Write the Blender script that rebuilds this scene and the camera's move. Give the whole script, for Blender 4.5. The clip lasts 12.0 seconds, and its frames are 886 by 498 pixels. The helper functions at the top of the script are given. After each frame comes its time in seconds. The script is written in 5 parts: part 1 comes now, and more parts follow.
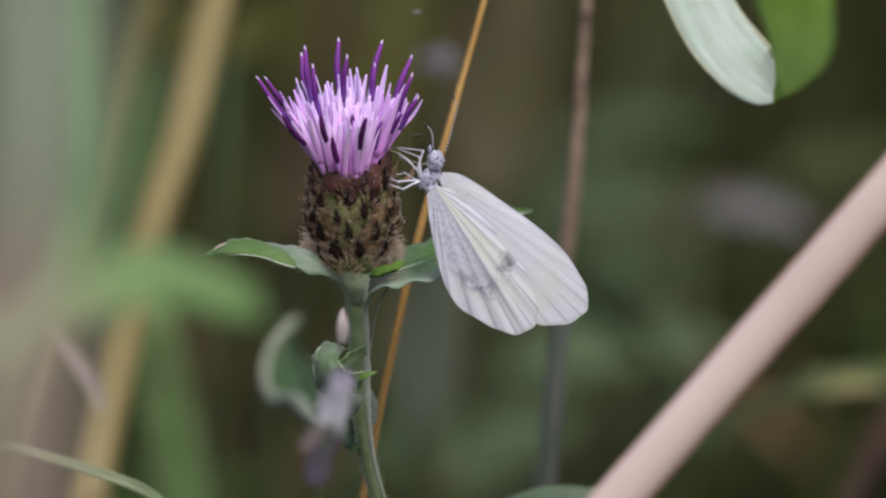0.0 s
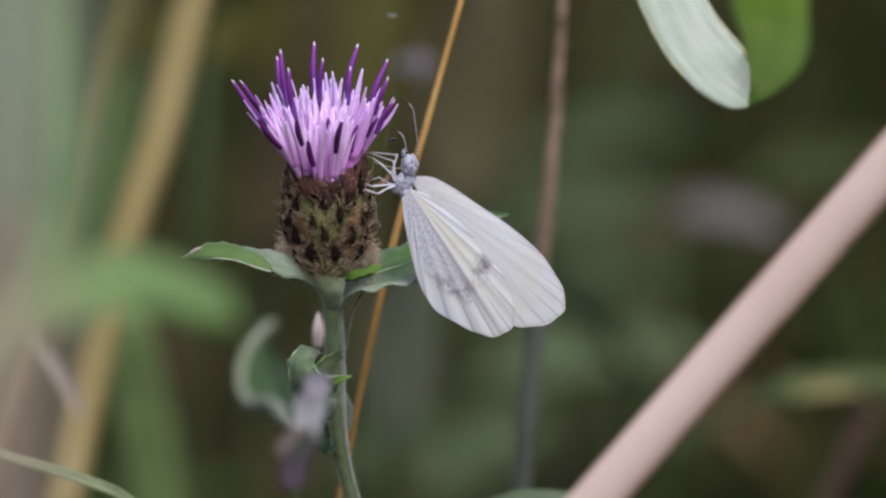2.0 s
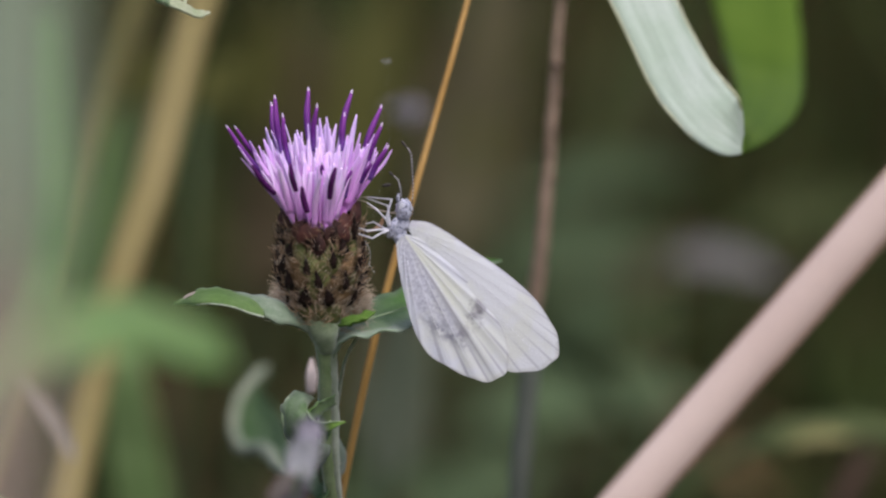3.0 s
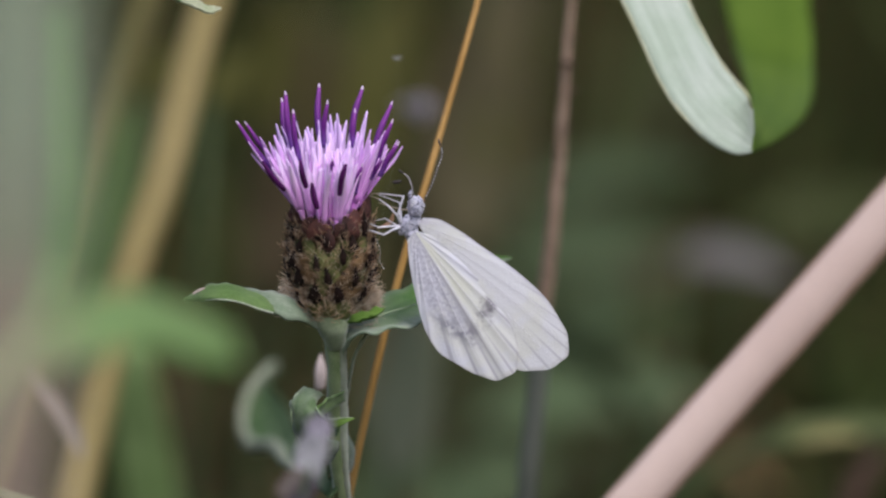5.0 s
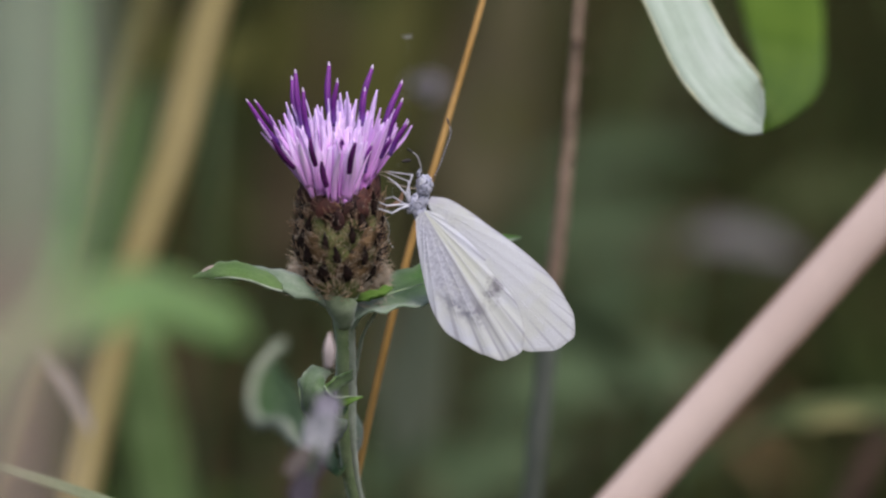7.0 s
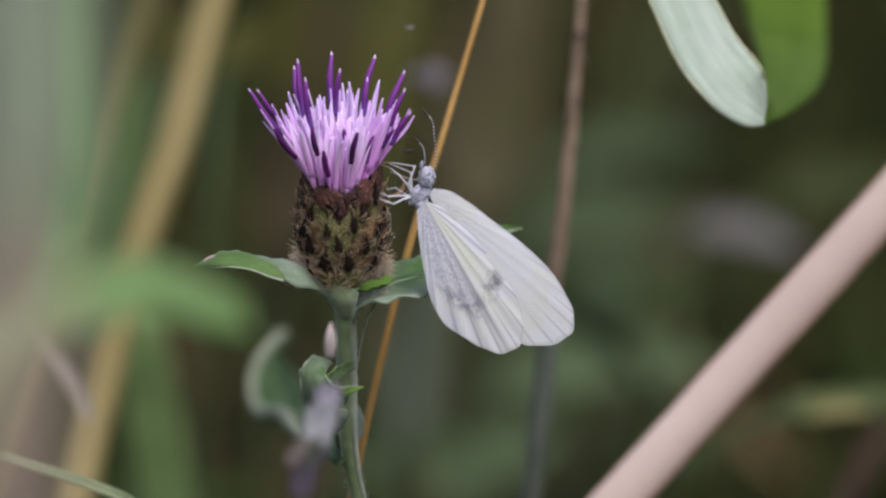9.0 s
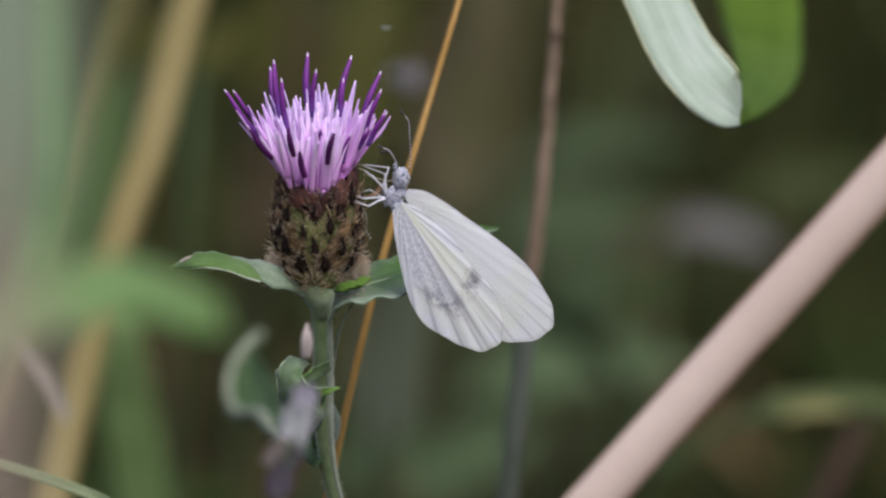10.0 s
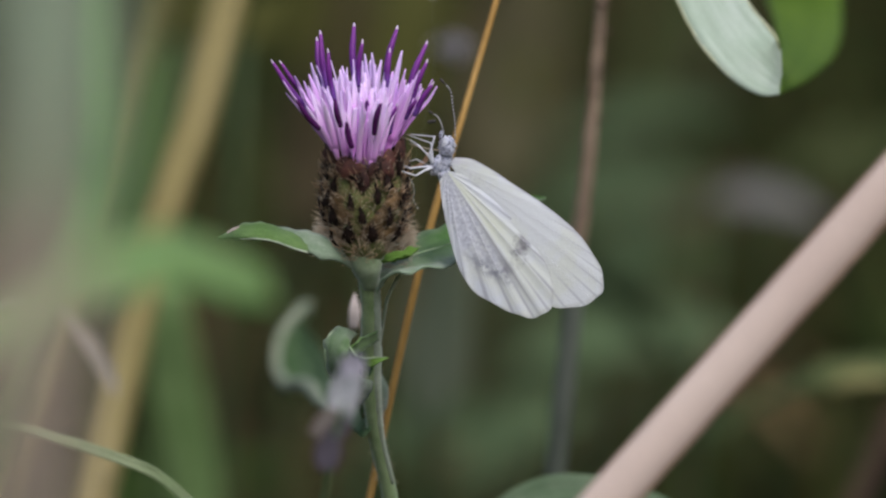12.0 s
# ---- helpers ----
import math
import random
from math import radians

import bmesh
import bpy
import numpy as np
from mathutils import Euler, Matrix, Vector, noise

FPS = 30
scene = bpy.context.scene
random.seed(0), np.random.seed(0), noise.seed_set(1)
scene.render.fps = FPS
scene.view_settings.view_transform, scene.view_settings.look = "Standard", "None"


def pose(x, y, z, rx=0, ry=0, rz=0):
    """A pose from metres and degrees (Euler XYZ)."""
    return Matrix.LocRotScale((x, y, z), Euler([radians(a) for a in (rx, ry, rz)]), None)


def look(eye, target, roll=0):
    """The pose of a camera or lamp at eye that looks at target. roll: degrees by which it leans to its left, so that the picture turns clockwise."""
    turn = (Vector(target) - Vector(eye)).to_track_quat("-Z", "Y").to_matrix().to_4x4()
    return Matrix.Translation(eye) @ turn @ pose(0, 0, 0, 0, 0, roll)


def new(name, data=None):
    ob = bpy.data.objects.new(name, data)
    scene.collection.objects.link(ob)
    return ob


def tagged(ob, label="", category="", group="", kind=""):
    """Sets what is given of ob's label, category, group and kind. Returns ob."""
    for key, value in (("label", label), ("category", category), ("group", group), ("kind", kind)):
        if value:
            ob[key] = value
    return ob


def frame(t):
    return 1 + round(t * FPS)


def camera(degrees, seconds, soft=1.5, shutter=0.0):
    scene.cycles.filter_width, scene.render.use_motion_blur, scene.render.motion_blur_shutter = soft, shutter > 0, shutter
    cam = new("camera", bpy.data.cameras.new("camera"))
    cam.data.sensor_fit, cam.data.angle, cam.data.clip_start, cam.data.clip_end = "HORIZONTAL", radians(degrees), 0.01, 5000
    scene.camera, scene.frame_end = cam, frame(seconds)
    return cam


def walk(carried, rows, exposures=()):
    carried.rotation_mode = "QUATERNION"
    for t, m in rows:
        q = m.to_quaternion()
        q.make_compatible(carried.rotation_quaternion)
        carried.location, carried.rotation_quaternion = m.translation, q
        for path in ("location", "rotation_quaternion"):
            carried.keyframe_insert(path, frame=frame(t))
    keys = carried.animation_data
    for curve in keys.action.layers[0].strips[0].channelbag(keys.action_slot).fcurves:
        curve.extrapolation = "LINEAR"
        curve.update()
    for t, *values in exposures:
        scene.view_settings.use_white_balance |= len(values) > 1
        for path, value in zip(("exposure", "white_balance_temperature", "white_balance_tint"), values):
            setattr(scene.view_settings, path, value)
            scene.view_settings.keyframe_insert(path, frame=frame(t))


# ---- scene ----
# ---- camera: a long lens held by hand a metre from the flower, tipped six degrees down ----
TILT = radians(6)
MARK = Vector((0, 0, 0.45))
AWAY = Vector((0, math.cos(TILT), -math.sin(TILT)))
ABOVE = Vector((0, math.sin(TILT), math.cos(TILT)))
RIGHT = Vector((1, 0, 0))


def at(x, y, z):
    """A place in millimetres to the right of the mark beside the flower, beyond it and above it, along the line of sight."""
    return MARK + (RIGHT * x + AWAY * y + ABOVE * z) * 0.001


def ground_under(x, y):
    """Where something that grows at x, y (millimetres, as at()) stands on the ground."""
    p = at(x, y, 0)
    return Vector((p.x, p.y, 0))


cam = camera(5.386, 12.0, 2.4)
cam.data.dof.use_dof = True
cam.data.dof.focus_distance = 0.998
cam.data.dof.aperture_fstop = 24.5
cam.data.dof.aperture_blades = 0
EYE = at(0, -1000, 0)
walk(cam, [(t, look(EYE, at(x, 0, z), r)) for t, x, z, r in (
    (0, 0.000, -0.000, 0.00), (0.1, 0.412, 0.238, -0.03), (0.2, 1.006, 0.839, -0.06), (0.3, 1.357, 1.076, -0.09),
    (0.4, 1.830, 1.070, -0.12), (0.5, 1.938, 0.761, -0.15), (0.6, 1.871, 0.279, -0.14), (0.7, 1.683, -0.020, -0.13),
    (0.8, 1.434, -0.683, -0.12), (0.9, 1.246, -1.044, -0.11), (1, 1.422, -1.405, -0.10), (1.1, 1.675, -1.508, -0.08),
    (1.2, 2.353, -1.249, -0.07), (1.3, 2.788, -0.928, -0.05), (1.4, 3.405, -0.485, -0.04), (1.5, 3.537, -0.346, -0.02),
    (1.6, 3.601, 0.229, -0.01), (1.7, 3.483, 0.623, -0.00), (1.8, 2.941, 0.470, 0.01), (1.9, 2.763, 0.318, 0.02),
    (2, 2.585, 0.408, 0.03), (2.1, 2.539, 0.557, 0.05), (2.2, 2.311, 1.191, 0.07), (2.3, 2.326, 1.644, 0.08), (2.4, 2.400, 2.399, 0.10),
    (2.5, 2.353, 2.912, 0.12), (2.6, 2.532, 3.995, 0.14), (2.7, 2.591, 4.592, 0.15), (2.8, 2.891, 5.312, 0.17),
    (2.9, 3.193, 5.547, 0.18), (3, 3.253, 5.296, 0.20), (3.2, 3.531, 6.157, 0.24), (4.8, 2.931, 5.717, 0.50), (4.9, 2.513, 5.404, 0.50),
    (5, 2.217, 4.971, 0.50), (5.1, 2.082, 4.710, 0.48), (5.2, 1.889, 4.024, 0.47), (5.3, 1.817, 3.340, 0.45), (5.4, 1.810, 2.110, 0.44),
    (5.5, 1.675, 1.606, 0.42), (5.6, 1.141, 1.016, 0.44), (5.7, 0.908, 0.610, 0.45), (5.8, 0.314, -0.042, 0.47),
    (5.9, -0.040, -0.268, 0.48), (6, -0.458, -0.252, 0.50), (6.1, -0.685, 0.100, 0.54), (6.2, -1.034, 0.512, 0.58),
    (6.3, -1.015, 0.442, 0.62), (6.4, -0.758, 0.738, 0.66), (6.5, -0.435, 0.611, 0.70), (6.6, 0.063, 0.079, 0.72),
    (6.7, 0.434, 0.091, 0.73), (6.8, 0.856, 0.832, 0.75), (6.9, 0.972, 1.750, 0.76), (7, 1.268, 2.732, 0.78), (7.1, 1.391, 2.859, 0.79),
    (7.2, 1.587, 2.138, 0.81), (8.8, 1.537, 1.594, 1.02), (8.9, 1.419, 1.595, 1.04), (9, 1.118, 1.715, 1.05), (9.1, 1.004, 1.658, 1.07),
    (9.2, 1.076, 1.362, 1.09), (9.3, 1.266, 1.251, 1.11), (9.4, 1.693, 1.447, 1.13), (9.5, 2.178, 1.400, 1.15),
    (9.6, 2.778, 1.409, 1.12), (9.7, 3.190, 1.411, 1.09), (9.8, 3.657, 1.717, 1.06), (9.9, 3.580, 1.892, 1.03),
    (10, 3.630, 1.827, 1.00), (10.1, 3.520, 1.837, 0.98), (10.2, 3.122, 0.933, 0.97), (10.3, 2.958, 0.518, 0.95),
    (10.4, 2.963, 0.895, 0.94), (10.5, 3.024, 1.514, 0.92), (10.6, 3.164, 2.283, 0.90), (10.7, 3.069, 2.563, 0.87),
    (10.8, 2.923, 2.237, 0.85), (10.9, 2.719, 1.667, 0.82), (11, 2.339, 0.731, 0.80), (11.1, 1.742, 0.050, 0.80),
    (11.2, 0.863, -0.939, 0.79), (11.3, 0.232, -1.364, 0.79), (11.4, -0.446, -1.607, 0.78), (11.5, -0.675, -1.435, 0.78),
    (11.6, -0.675, -2.057, 0.76), (11.7, -0.678, -2.406, 0.75), (11.8, -0.908, -2.803, 0.73), (11.9, -1.054, -2.653, 0.72),
    (12, -1.350, -1.460, 0.70),
)], ((0, 0.43, 6300, 15), (7, 0.40, 6300, 15), (9.5, 0.39, 6300, 13), (12, 0.32, 6300, 8)))

# ---- light: a bright, softly overcast sky over the meadow ----
SUN_UP, SUN_TURN = radians(55), radians(155)
world = bpy.data.worlds.new("sky")
scene.world = world
world.use_nodes = True
wn = world.node_tree
sky = wn.nodes.new("ShaderNodeTexSky")
sky.sky_type = "NISHITA"
sky.sun_disc = False
sky.sun_elevation, sky.sun_rotation = SUN_UP, SUN_TURN
sky.dust_density = 5.0
wn.nodes["Background"].inputs[1].default_value = 0.12
wn.links.new(sky.outputs[0], wn.nodes["Background"].inputs[0])
sun = new("sun", bpy.data.lights.new("sun", "SUN"))
sun.data.energy, sun.data.angle, sun.data.color = 1.7, radians(55), (0.92, 0.95, 1.0)
sun.matrix_world = look((0, 0, 5), Vector((0, 0, 5)) - Vector((math.sin(SUN_TURN) * math.cos(SUN_UP), math.cos(SUN_TURN) * math.cos(SUN_UP), math.sin(SUN_UP))))

# ---- materials ----


def material(name, first, second, scale=400.0, rough=0.6, fine=3000.0, bump=0.25, through_light=0.0, sheen=0.0, speck=None, stretch=None, per_piece=0.0, gloss=0.3, lines=0.0, line_depth=1.0, grain_low=0.78):
    """A surface of two colours in uneven patches, with fine grain; thin things let some light through."""
    m = bpy.data.materials.new(name)
    m.use_nodes = True
    t = m.node_tree
    n, ln = t.nodes, t.links.new
    b = n["Principled BSDF"]
    co = n.new("ShaderNodeTexCoord")
    src = co.outputs["Object"]
    if stretch:
        mp = n.new("ShaderNodeMapping")
        mp.inputs["Scale"].default_value = stretch
        ln(src, mp.inputs[0])
        src = mp.outputs[0]
    big, small = n.new("ShaderNodeTexNoise"), n.new("ShaderNodeTexNoise")
    big.inputs["Scale"].default_value, big.inputs["Detail"].default_value = scale, 4
    small.inputs["Scale"].default_value, small.inputs["Detail"].default_value = fine, 3
    ln(src, big.inputs["Vector"]), ln(src, small.inputs["Vector"])
    ramp = n.new("ShaderNodeValToRGB")
    ramp.color_ramp.elements[0].position, ramp.color_ramp.elements[0].color = 0.32, (*first, 1)
    ramp.color_ramp.elements[1].position, ramp.color_ramp.elements[1].color = 0.68, (*second, 1)
    ln(big.outputs[0], ramp.inputs[0])
    grain = n.new("ShaderNodeMix")
    grain.data_type, grain.blend_type = "RGBA", "MULTIPLY"
    grain.inputs[0].default_value = 1.0
    gr = n.new("ShaderNodeValToRGB")
    gr.color_ramp.elements[0].position, gr.color_ramp.elements[0].color = 0.3, (grain_low, grain_low, grain_low, 1)
    gr.color_ramp.elements[1].position, gr.color_ramp.elements[1].color = 0.65, (1.0, 1.0, 1.0, 1)
    ln(small.outputs[0], gr.inputs[0])
    ln(ramp.outputs[0], grain.inputs[6]), ln(gr.outputs[0], grain.inputs[7])
    col = grain.outputs[2]
    if speck:
        sp = n.new("ShaderNodeMix")
        sp.data_type = "RGBA"
        sr = n.new("ShaderNodeValToRGB")
        sr.color_ramp.elements[0].position, sr.color_ramp.elements[1].position = speck[3], speck[3] + 0.08
        sn = n.new("ShaderNodeTexNoise")
        sn.inputs["Scale"].default_value = scale * 2.3
        ln(src, sn.inputs["Vector"]), ln(sn.outputs[0], sr.inputs[0]), ln(sr.outputs[0], sp.inputs[0])
        ln(col, sp.inputs[6])
        sp.inputs[7].default_value = (*speck[:3], 1)
        col = sp.outputs[2]
    if per_piece:
        info, hs = n.new("ShaderNodeObjectInfo"), n.new("ShaderNodeHueSaturation")
        mr = n.new("ShaderNodeMapRange")
        mr.inputs[3].default_value, mr.inputs[4].default_value = 1 - per_piece, 1 + per_piece
        ln(info.outputs["Random"], mr.inputs[0]), ln(mr.outputs[0], hs.inputs["Value"]), ln(col, hs.inputs["Color"])
        col = hs.outputs[0]
    if lines:
        lm, lt, lr, lx = n.new("ShaderNodeMapping"), n.new("ShaderNodeTexNoise"), n.new("ShaderNodeValToRGB"), n.new("ShaderNodeMix")
        lm.inputs["Scale"].default_value = (lines, 1.6, 1.0)
        lt.inputs["Scale"].default_value, lt.inputs["Detail"].default_value = 1.0, 3
        lr.color_ramp.elements[0].position, lr.color_ramp.elements[0].color = 0.36, (0.72, 0.76, 0.70, 1)
        lr.color_ramp.elements[1].position, lr.color_ramp.elements[1].color = 0.60, (1.0, 1.0, 1.0, 1)
        lx.data_type, lx.blend_type = "RGBA", "MULTIPLY"
        lx.inputs[0].default_value = line_depth
        ln(co.outputs["UV"], lm.inputs[0]), ln(lm.outputs[0], lt.inputs["Vector"]), ln(lt.outputs[0], lr.inputs[0])
        ln(col, lx.inputs[6]), ln(lr.outputs[0], lx.inputs[7])
        col = lx.outputs[2]
    ln(col, b.inputs["Base Color"])
    b.inputs["Roughness"].default_value = rough
    b.inputs["Specular IOR Level"].default_value = gloss
    b.inputs["Sheen Weight"].default_value = sheen
    bp = n.new("ShaderNodeBump")
    bp.inputs["Strength"].default_value, bp.inputs["Distance"].default_value = bump, 0.6 / fine
    ln(small.outputs[0], bp.inputs["Height"]), ln(bp.outputs[0], b.inputs["Normal"])
    if through_light:
        tr, mx = n.new("ShaderNodeBsdfTranslucent"), n.new("ShaderNodeMixShader")
        ln(col, tr.inputs["Color"])
        mx.inputs[0].default_value = through_light
        ln(b.outputs[0], mx.inputs[1]), ln(tr.outputs[0], mx.inputs[2])
        ln(mx.outputs[0], n["Material Output"].inputs[0])
    return m


def anther_material():
    """Blue-violet at the foot of an anther tube, reddish purple towards its tip."""
    m = material("anther", (0.8, 0.8, 0.8), (1.0, 1.0, 1.0), 500, 0.5, 5000, 0.2)
    t = m.node_tree
    n, ln = t.nodes, t.links.new
    co, sep, ramp, mix = n.new("ShaderNodeTexCoord"), n.new("ShaderNodeSeparateXYZ"), n.new("ShaderNodeValToRGB"), n.new("ShaderNodeMix")
    el = ramp.color_ramp.elements
    el[0].position, el[0].color = 0.05, (0.17, 0.07, 0.34, 1)
    el[1].position, el[1].color = 0.95, (0.24, 0.045, 0.31, 1)
    el.new(0.45).color = (0.12, 0.014, 0.19, 1)
    mix.data_type, mix.blend_type = "RGBA", "MULTIPLY"
    mix.inputs[0].default_value = 1.0
    b = n["Principled BSDF"]
    old = b.inputs["Base Color"].links[0].from_socket
    ln(co.outputs["Generated"], sep.inputs[0]), ln(sep.outputs[2], ramp.inputs[0])
    ln(ramp.outputs[0], mix.inputs[6]), ln(old, mix.inputs[7]), ln(mix.outputs[2], b.inputs["Base Color"])
    return m


SOIL = material("leaf_litter", (0.04, 0.03, 0.015), (0.035, 0.042, 0.014), 9, 0.95, 160, 0.6, gloss=0.05)
LEAF = material("knapweed_leaf", (0.16, 0.255, 0.11), (0.27, 0.36, 0.21), 450, 0.75, 5000, 0.5, 0.4, 0.3, lines=5.0)
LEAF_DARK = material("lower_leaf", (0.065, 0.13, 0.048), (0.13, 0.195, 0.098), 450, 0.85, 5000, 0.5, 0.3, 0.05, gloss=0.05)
RIM_FELT = material("leaf_rim_felt", (0.19, 0.23, 0.145), (0.27, 0.29, 0.21), 300, 0.85, 5000, 0.3, 0.1)
LEAF_GREY = material("grey_leaf", (0.13, 0.20, 0.11), (0.21, 0.28, 0.18), 300, 0.8, 5000, 0.3, 0.3, lines=5.0)
LEAF_BRIGHT = material("fresh_leaf", (0.10, 0.20, 0.025), (0.16, 0.28, 0.05), 400, 0.6, 5000, 0.3, 0.3)
WOOLLY = material("woolly_stem", (0.20, 0.30, 0.13), (0.31, 0.39, 0.24), 900, 0.85, 7000, 0.5, 0.0, 0.4)
COLLAR = material("woolly_collar", (0.18, 0.245, 0.115), (0.29, 0.355, 0.215), 900, 0.9, 7000, 0.5, 0.0, 0.4)
RIB = material("stem_rib", (0.32, 0.38, 0.26), (0.45, 0.50, 0.39), 900, 0.85, 7000, 0.5, 0.0, 0.4)
STEM = material("stem_skin", (0.195, 0.285, 0.105), (0.305, 0.395, 0.185), 500, 0.85, 7000, 0.5, 0.0, 0.4)
SCALE = material("bract_scale", (0.07, 0.045, 0.018), (0.19, 0.115, 0.05), 500, 0.7, 6000, 0.4, 0, 0, (0.035, 0.022, 0.011, 0.56), None, 0.3)
SCALE_GREEN = material("green_bract", (0.095, 0.11, 0.025), (0.19, 0.19, 0.07), 700, 0.7, 6000, 0.5, 0, 0, None, None, 0.3)
RUSSET = material("rim_bract", (0.028, 0.010, 0.008), (0.095, 0.032, 0.022), 900, 0.7, 6000, 0.5, 0, 0, None, None, 0.35)
BLACK = material("bract_tip", (0.008, 0.005, 0.004), (0.022, 0.011, 0.008), 900, 0.8, 7000, 0.4, gloss=0.1)
FRINGE = material("bract_fringe", (0.28, 0.16, 0.085), (0.70, 0.53, 0.36), 700, 0.8, 7000, 0.2, 0.2, 0, None, None, 0.45)
WOOL = material("pale_wool", (0.55, 0.43, 0.31), (0.76, 0.66, 0.53), 900, 0.9, 7000, 0.2, 0.2)
PURPLE = anther_material()
PURPLE_DARK = material("shut_anther", (0.045, 0.006, 0.05), (0.10, 0.015, 0.12), 500, 0.6, 5000, 0.2, gloss=0.15)
POLLEN = material("pollen", (0.55, 0.4, 0.6), (0.72, 0.6, 0.74), 1500, 0.8, 7000, 0.4)
FUR = material("white_fur", (0.24, 0.25, 0.33), (0.56, 0.57, 0.67), 1700, 0.95, 6000, 0.9, 0, 0.4, (0.09, 0.09, 0.12, 0.53))
DOWN = material("pale_down", (0.36, 0.37, 0.43), (0.55, 0.56, 0.62), 900, 0.9, 6000, 0.2)
EYE_MAT = material("eye", (0.30, 0.31, 0.36), (0.5, 0.51, 0.55), 3000, 0.4, 9000, 0.3, 0, 0, (0.06, 0.06, 0.07, 0.6))
LEG = material("leg", (0.52, 0.52, 0.58), (0.7, 0.7, 0.75), 1500, 0.8, 7000, 0.2)
LEG_DARK = material("foot", (0.24, 0.2, 0.15), (0.38, 0.33, 0.26), 1500, 0.8, 7000, 0.2)
ANTENNA = material("antenna_dark", (0.028, 0.022, 0.024), (0.06, 0.052, 0.055), 1500, 0.7, 7000, 0.2)
ANTENNA_PALE = material("antenna_ring", (0.42, 0.42, 0.44), (0.55, 0.55, 0.57), 1500, 0.7, 7000, 0.2)
STRAW = material("orange_straw", (0.33, 0.185, 0.045), (0.45, 0.27, 0.085), 300, 0.5, 4000, 0.2, 0, 0, None, (1, 1, 0.15))
REED = material("pale_reed", (0.485, 0.375, 0.325), (0.54, 0.43, 0.375), 60, 0.6, 2500, 0.05, grain_low=0.93)
REED_EDGE = material("reed_edge", (0.22, 0.14, 0.10), (0.34, 0.235, 0.175), 300, 0.8, 2500, 0.3)
DRY = material("dry_stalk", (0.22, 0.15, 0.105), (0.33, 0.235, 0.17), 200, 0.8, 2500, 0.4, 0, 0, (0.07, 0.04, 0.025, 0.68))
NODE = material("stem_joint", (0.06, 0.036, 0.026), (0.13, 0.08, 0.055), 700, 0.8, 2500, 0.4)
YELLOW = material("yellow_straw", (0.25, 0.205, 0.075), (0.33, 0.265, 0.11), 120, 0.6, 2500, 0.2, 0, 0, None, (1, 1, 0.1))
STRAW_PALE = material("pale_straw", (0.32, 0.26, 0.10), (0.42, 0.34, 0.16), 120, 0.6, 2500, 0.2, 0, 0, None, (1, 1, 0.1))
BUFF = material("buff_straw", (0.44, 0.335, 0.27), (0.47, 0.405, 0.315), 40, 0.7, 2500, 0.2)
# shade on the lower dead stalk, put into a grey-green colour
STALK_SHADE = material("stalk_shade", (0.105, 0.12, 0.098), (0.145, 0.158, 0.132), 90, 0.8, 2500, 0.3, gloss=0.1)
SHEATH = material("stem_sleeve", (0.265, 0.325, 0.215), (0.35, 0.405, 0.29), 60, 0.7, 2500, 0.2)
PALE_GRASS = material("pale_grass", (0.15, 0.21, 0.09), (0.25, 0.29, 0.16), 120, 0.6, 3000, 0.2, 0.2)
GRASS_NEAR = material("near_grass", (0.17, 0.29, 0.085), (0.25, 0.38, 0.15), 150, 0.55, 3000, 0.2, 0.4)
GRASS_LUSH = material("lush_grass", (0.10, 0.23, 0.05), (0.16, 0.31, 0.08), 150, 0.55, 3000, 0.2, 0.4)
GRASS_DIM = material("old_grass", (0.18, 0.285, 0.10), (0.26, 0.375, 0.155), 150, 0.6, 3000, 0.2, 0.4, gloss=0.1)
# pale half of the bent leaf: sky sheen put into its colour
LEAF_SKY_SHEEN = material("leaf_sky_sheen", (0.34, 0.42, 0.325), (0.43, 0.495, 0.42), 160, 0.6, 9000, 0.1, 0.1, 0.2, lines=7.0, line_depth=0.85)
LEAF_MARGIN = material("leaf_margin", (0.38, 0.38, 0.22), (0.50, 0.51, 0.35), 300, 0.7, 4000, 0.2)
# green half of the same leaf: light shining through put into its colour
LEAF_BACKLIT = material("leaf_backlit", (0.105, 0.185, 0.02), (0.14, 0.225, 0.03), 60, 0.6, 4000, 0.1, 0.35, gloss=0.15, lines=5.0, line_depth=0.7)
LILAC = material("faded_petal", (0.33, 0.34, 0.36), (0.46, 0.455, 0.48), 200, 0.8, 3000, 0.3, 0.25)
WITHERED = material("withered_leaf", (0.45, 0.36, 0.32), (0.58, 0.50, 0.46), 200, 0.8, 3000, 0.3, 0.2)
FAR_LILAC = material("dim_petal", (0.30, 0.285, 0.34), (0.43, 0.40, 0.46), 200, 0.8, 3000, 0.3, 0.25)
DEAD_PALE = material("dead_leaf", (0.30, 0.265, 0.22), (0.40, 0.36, 0.31), 200, 0.8, 3000, 0.3, 0.2)
TORN = material("torn_bract", (0.20, 0.115, 0.065), (0.34, 0.22, 0.14), 700, 0.7, 5000, 0.3, 0.2)
SILK = material("silk", (0.6, 0.62, 0.64), (0.75, 0.76, 0.78), 900, 0.4, 5000, 0.1)
BROWNED = material("browned_petal", (0.11, 0.09, 0.08), (0.18, 0.155, 0.14), 200, 0.8, 3000, 0.3, 0.2)
PALE_TIP = material("pale_leaf_tip", (0.36, 0.42, 0.25), (0.50, 0.50, 0.36), 300, 0.8, 3000, 0.3, 0.25)
DUSK = material("dark_petal", (0.052, 0.043, 0.058), (0.09, 0.077, 0.096), 200, 0.8, 3000, 0.3, 0.2)
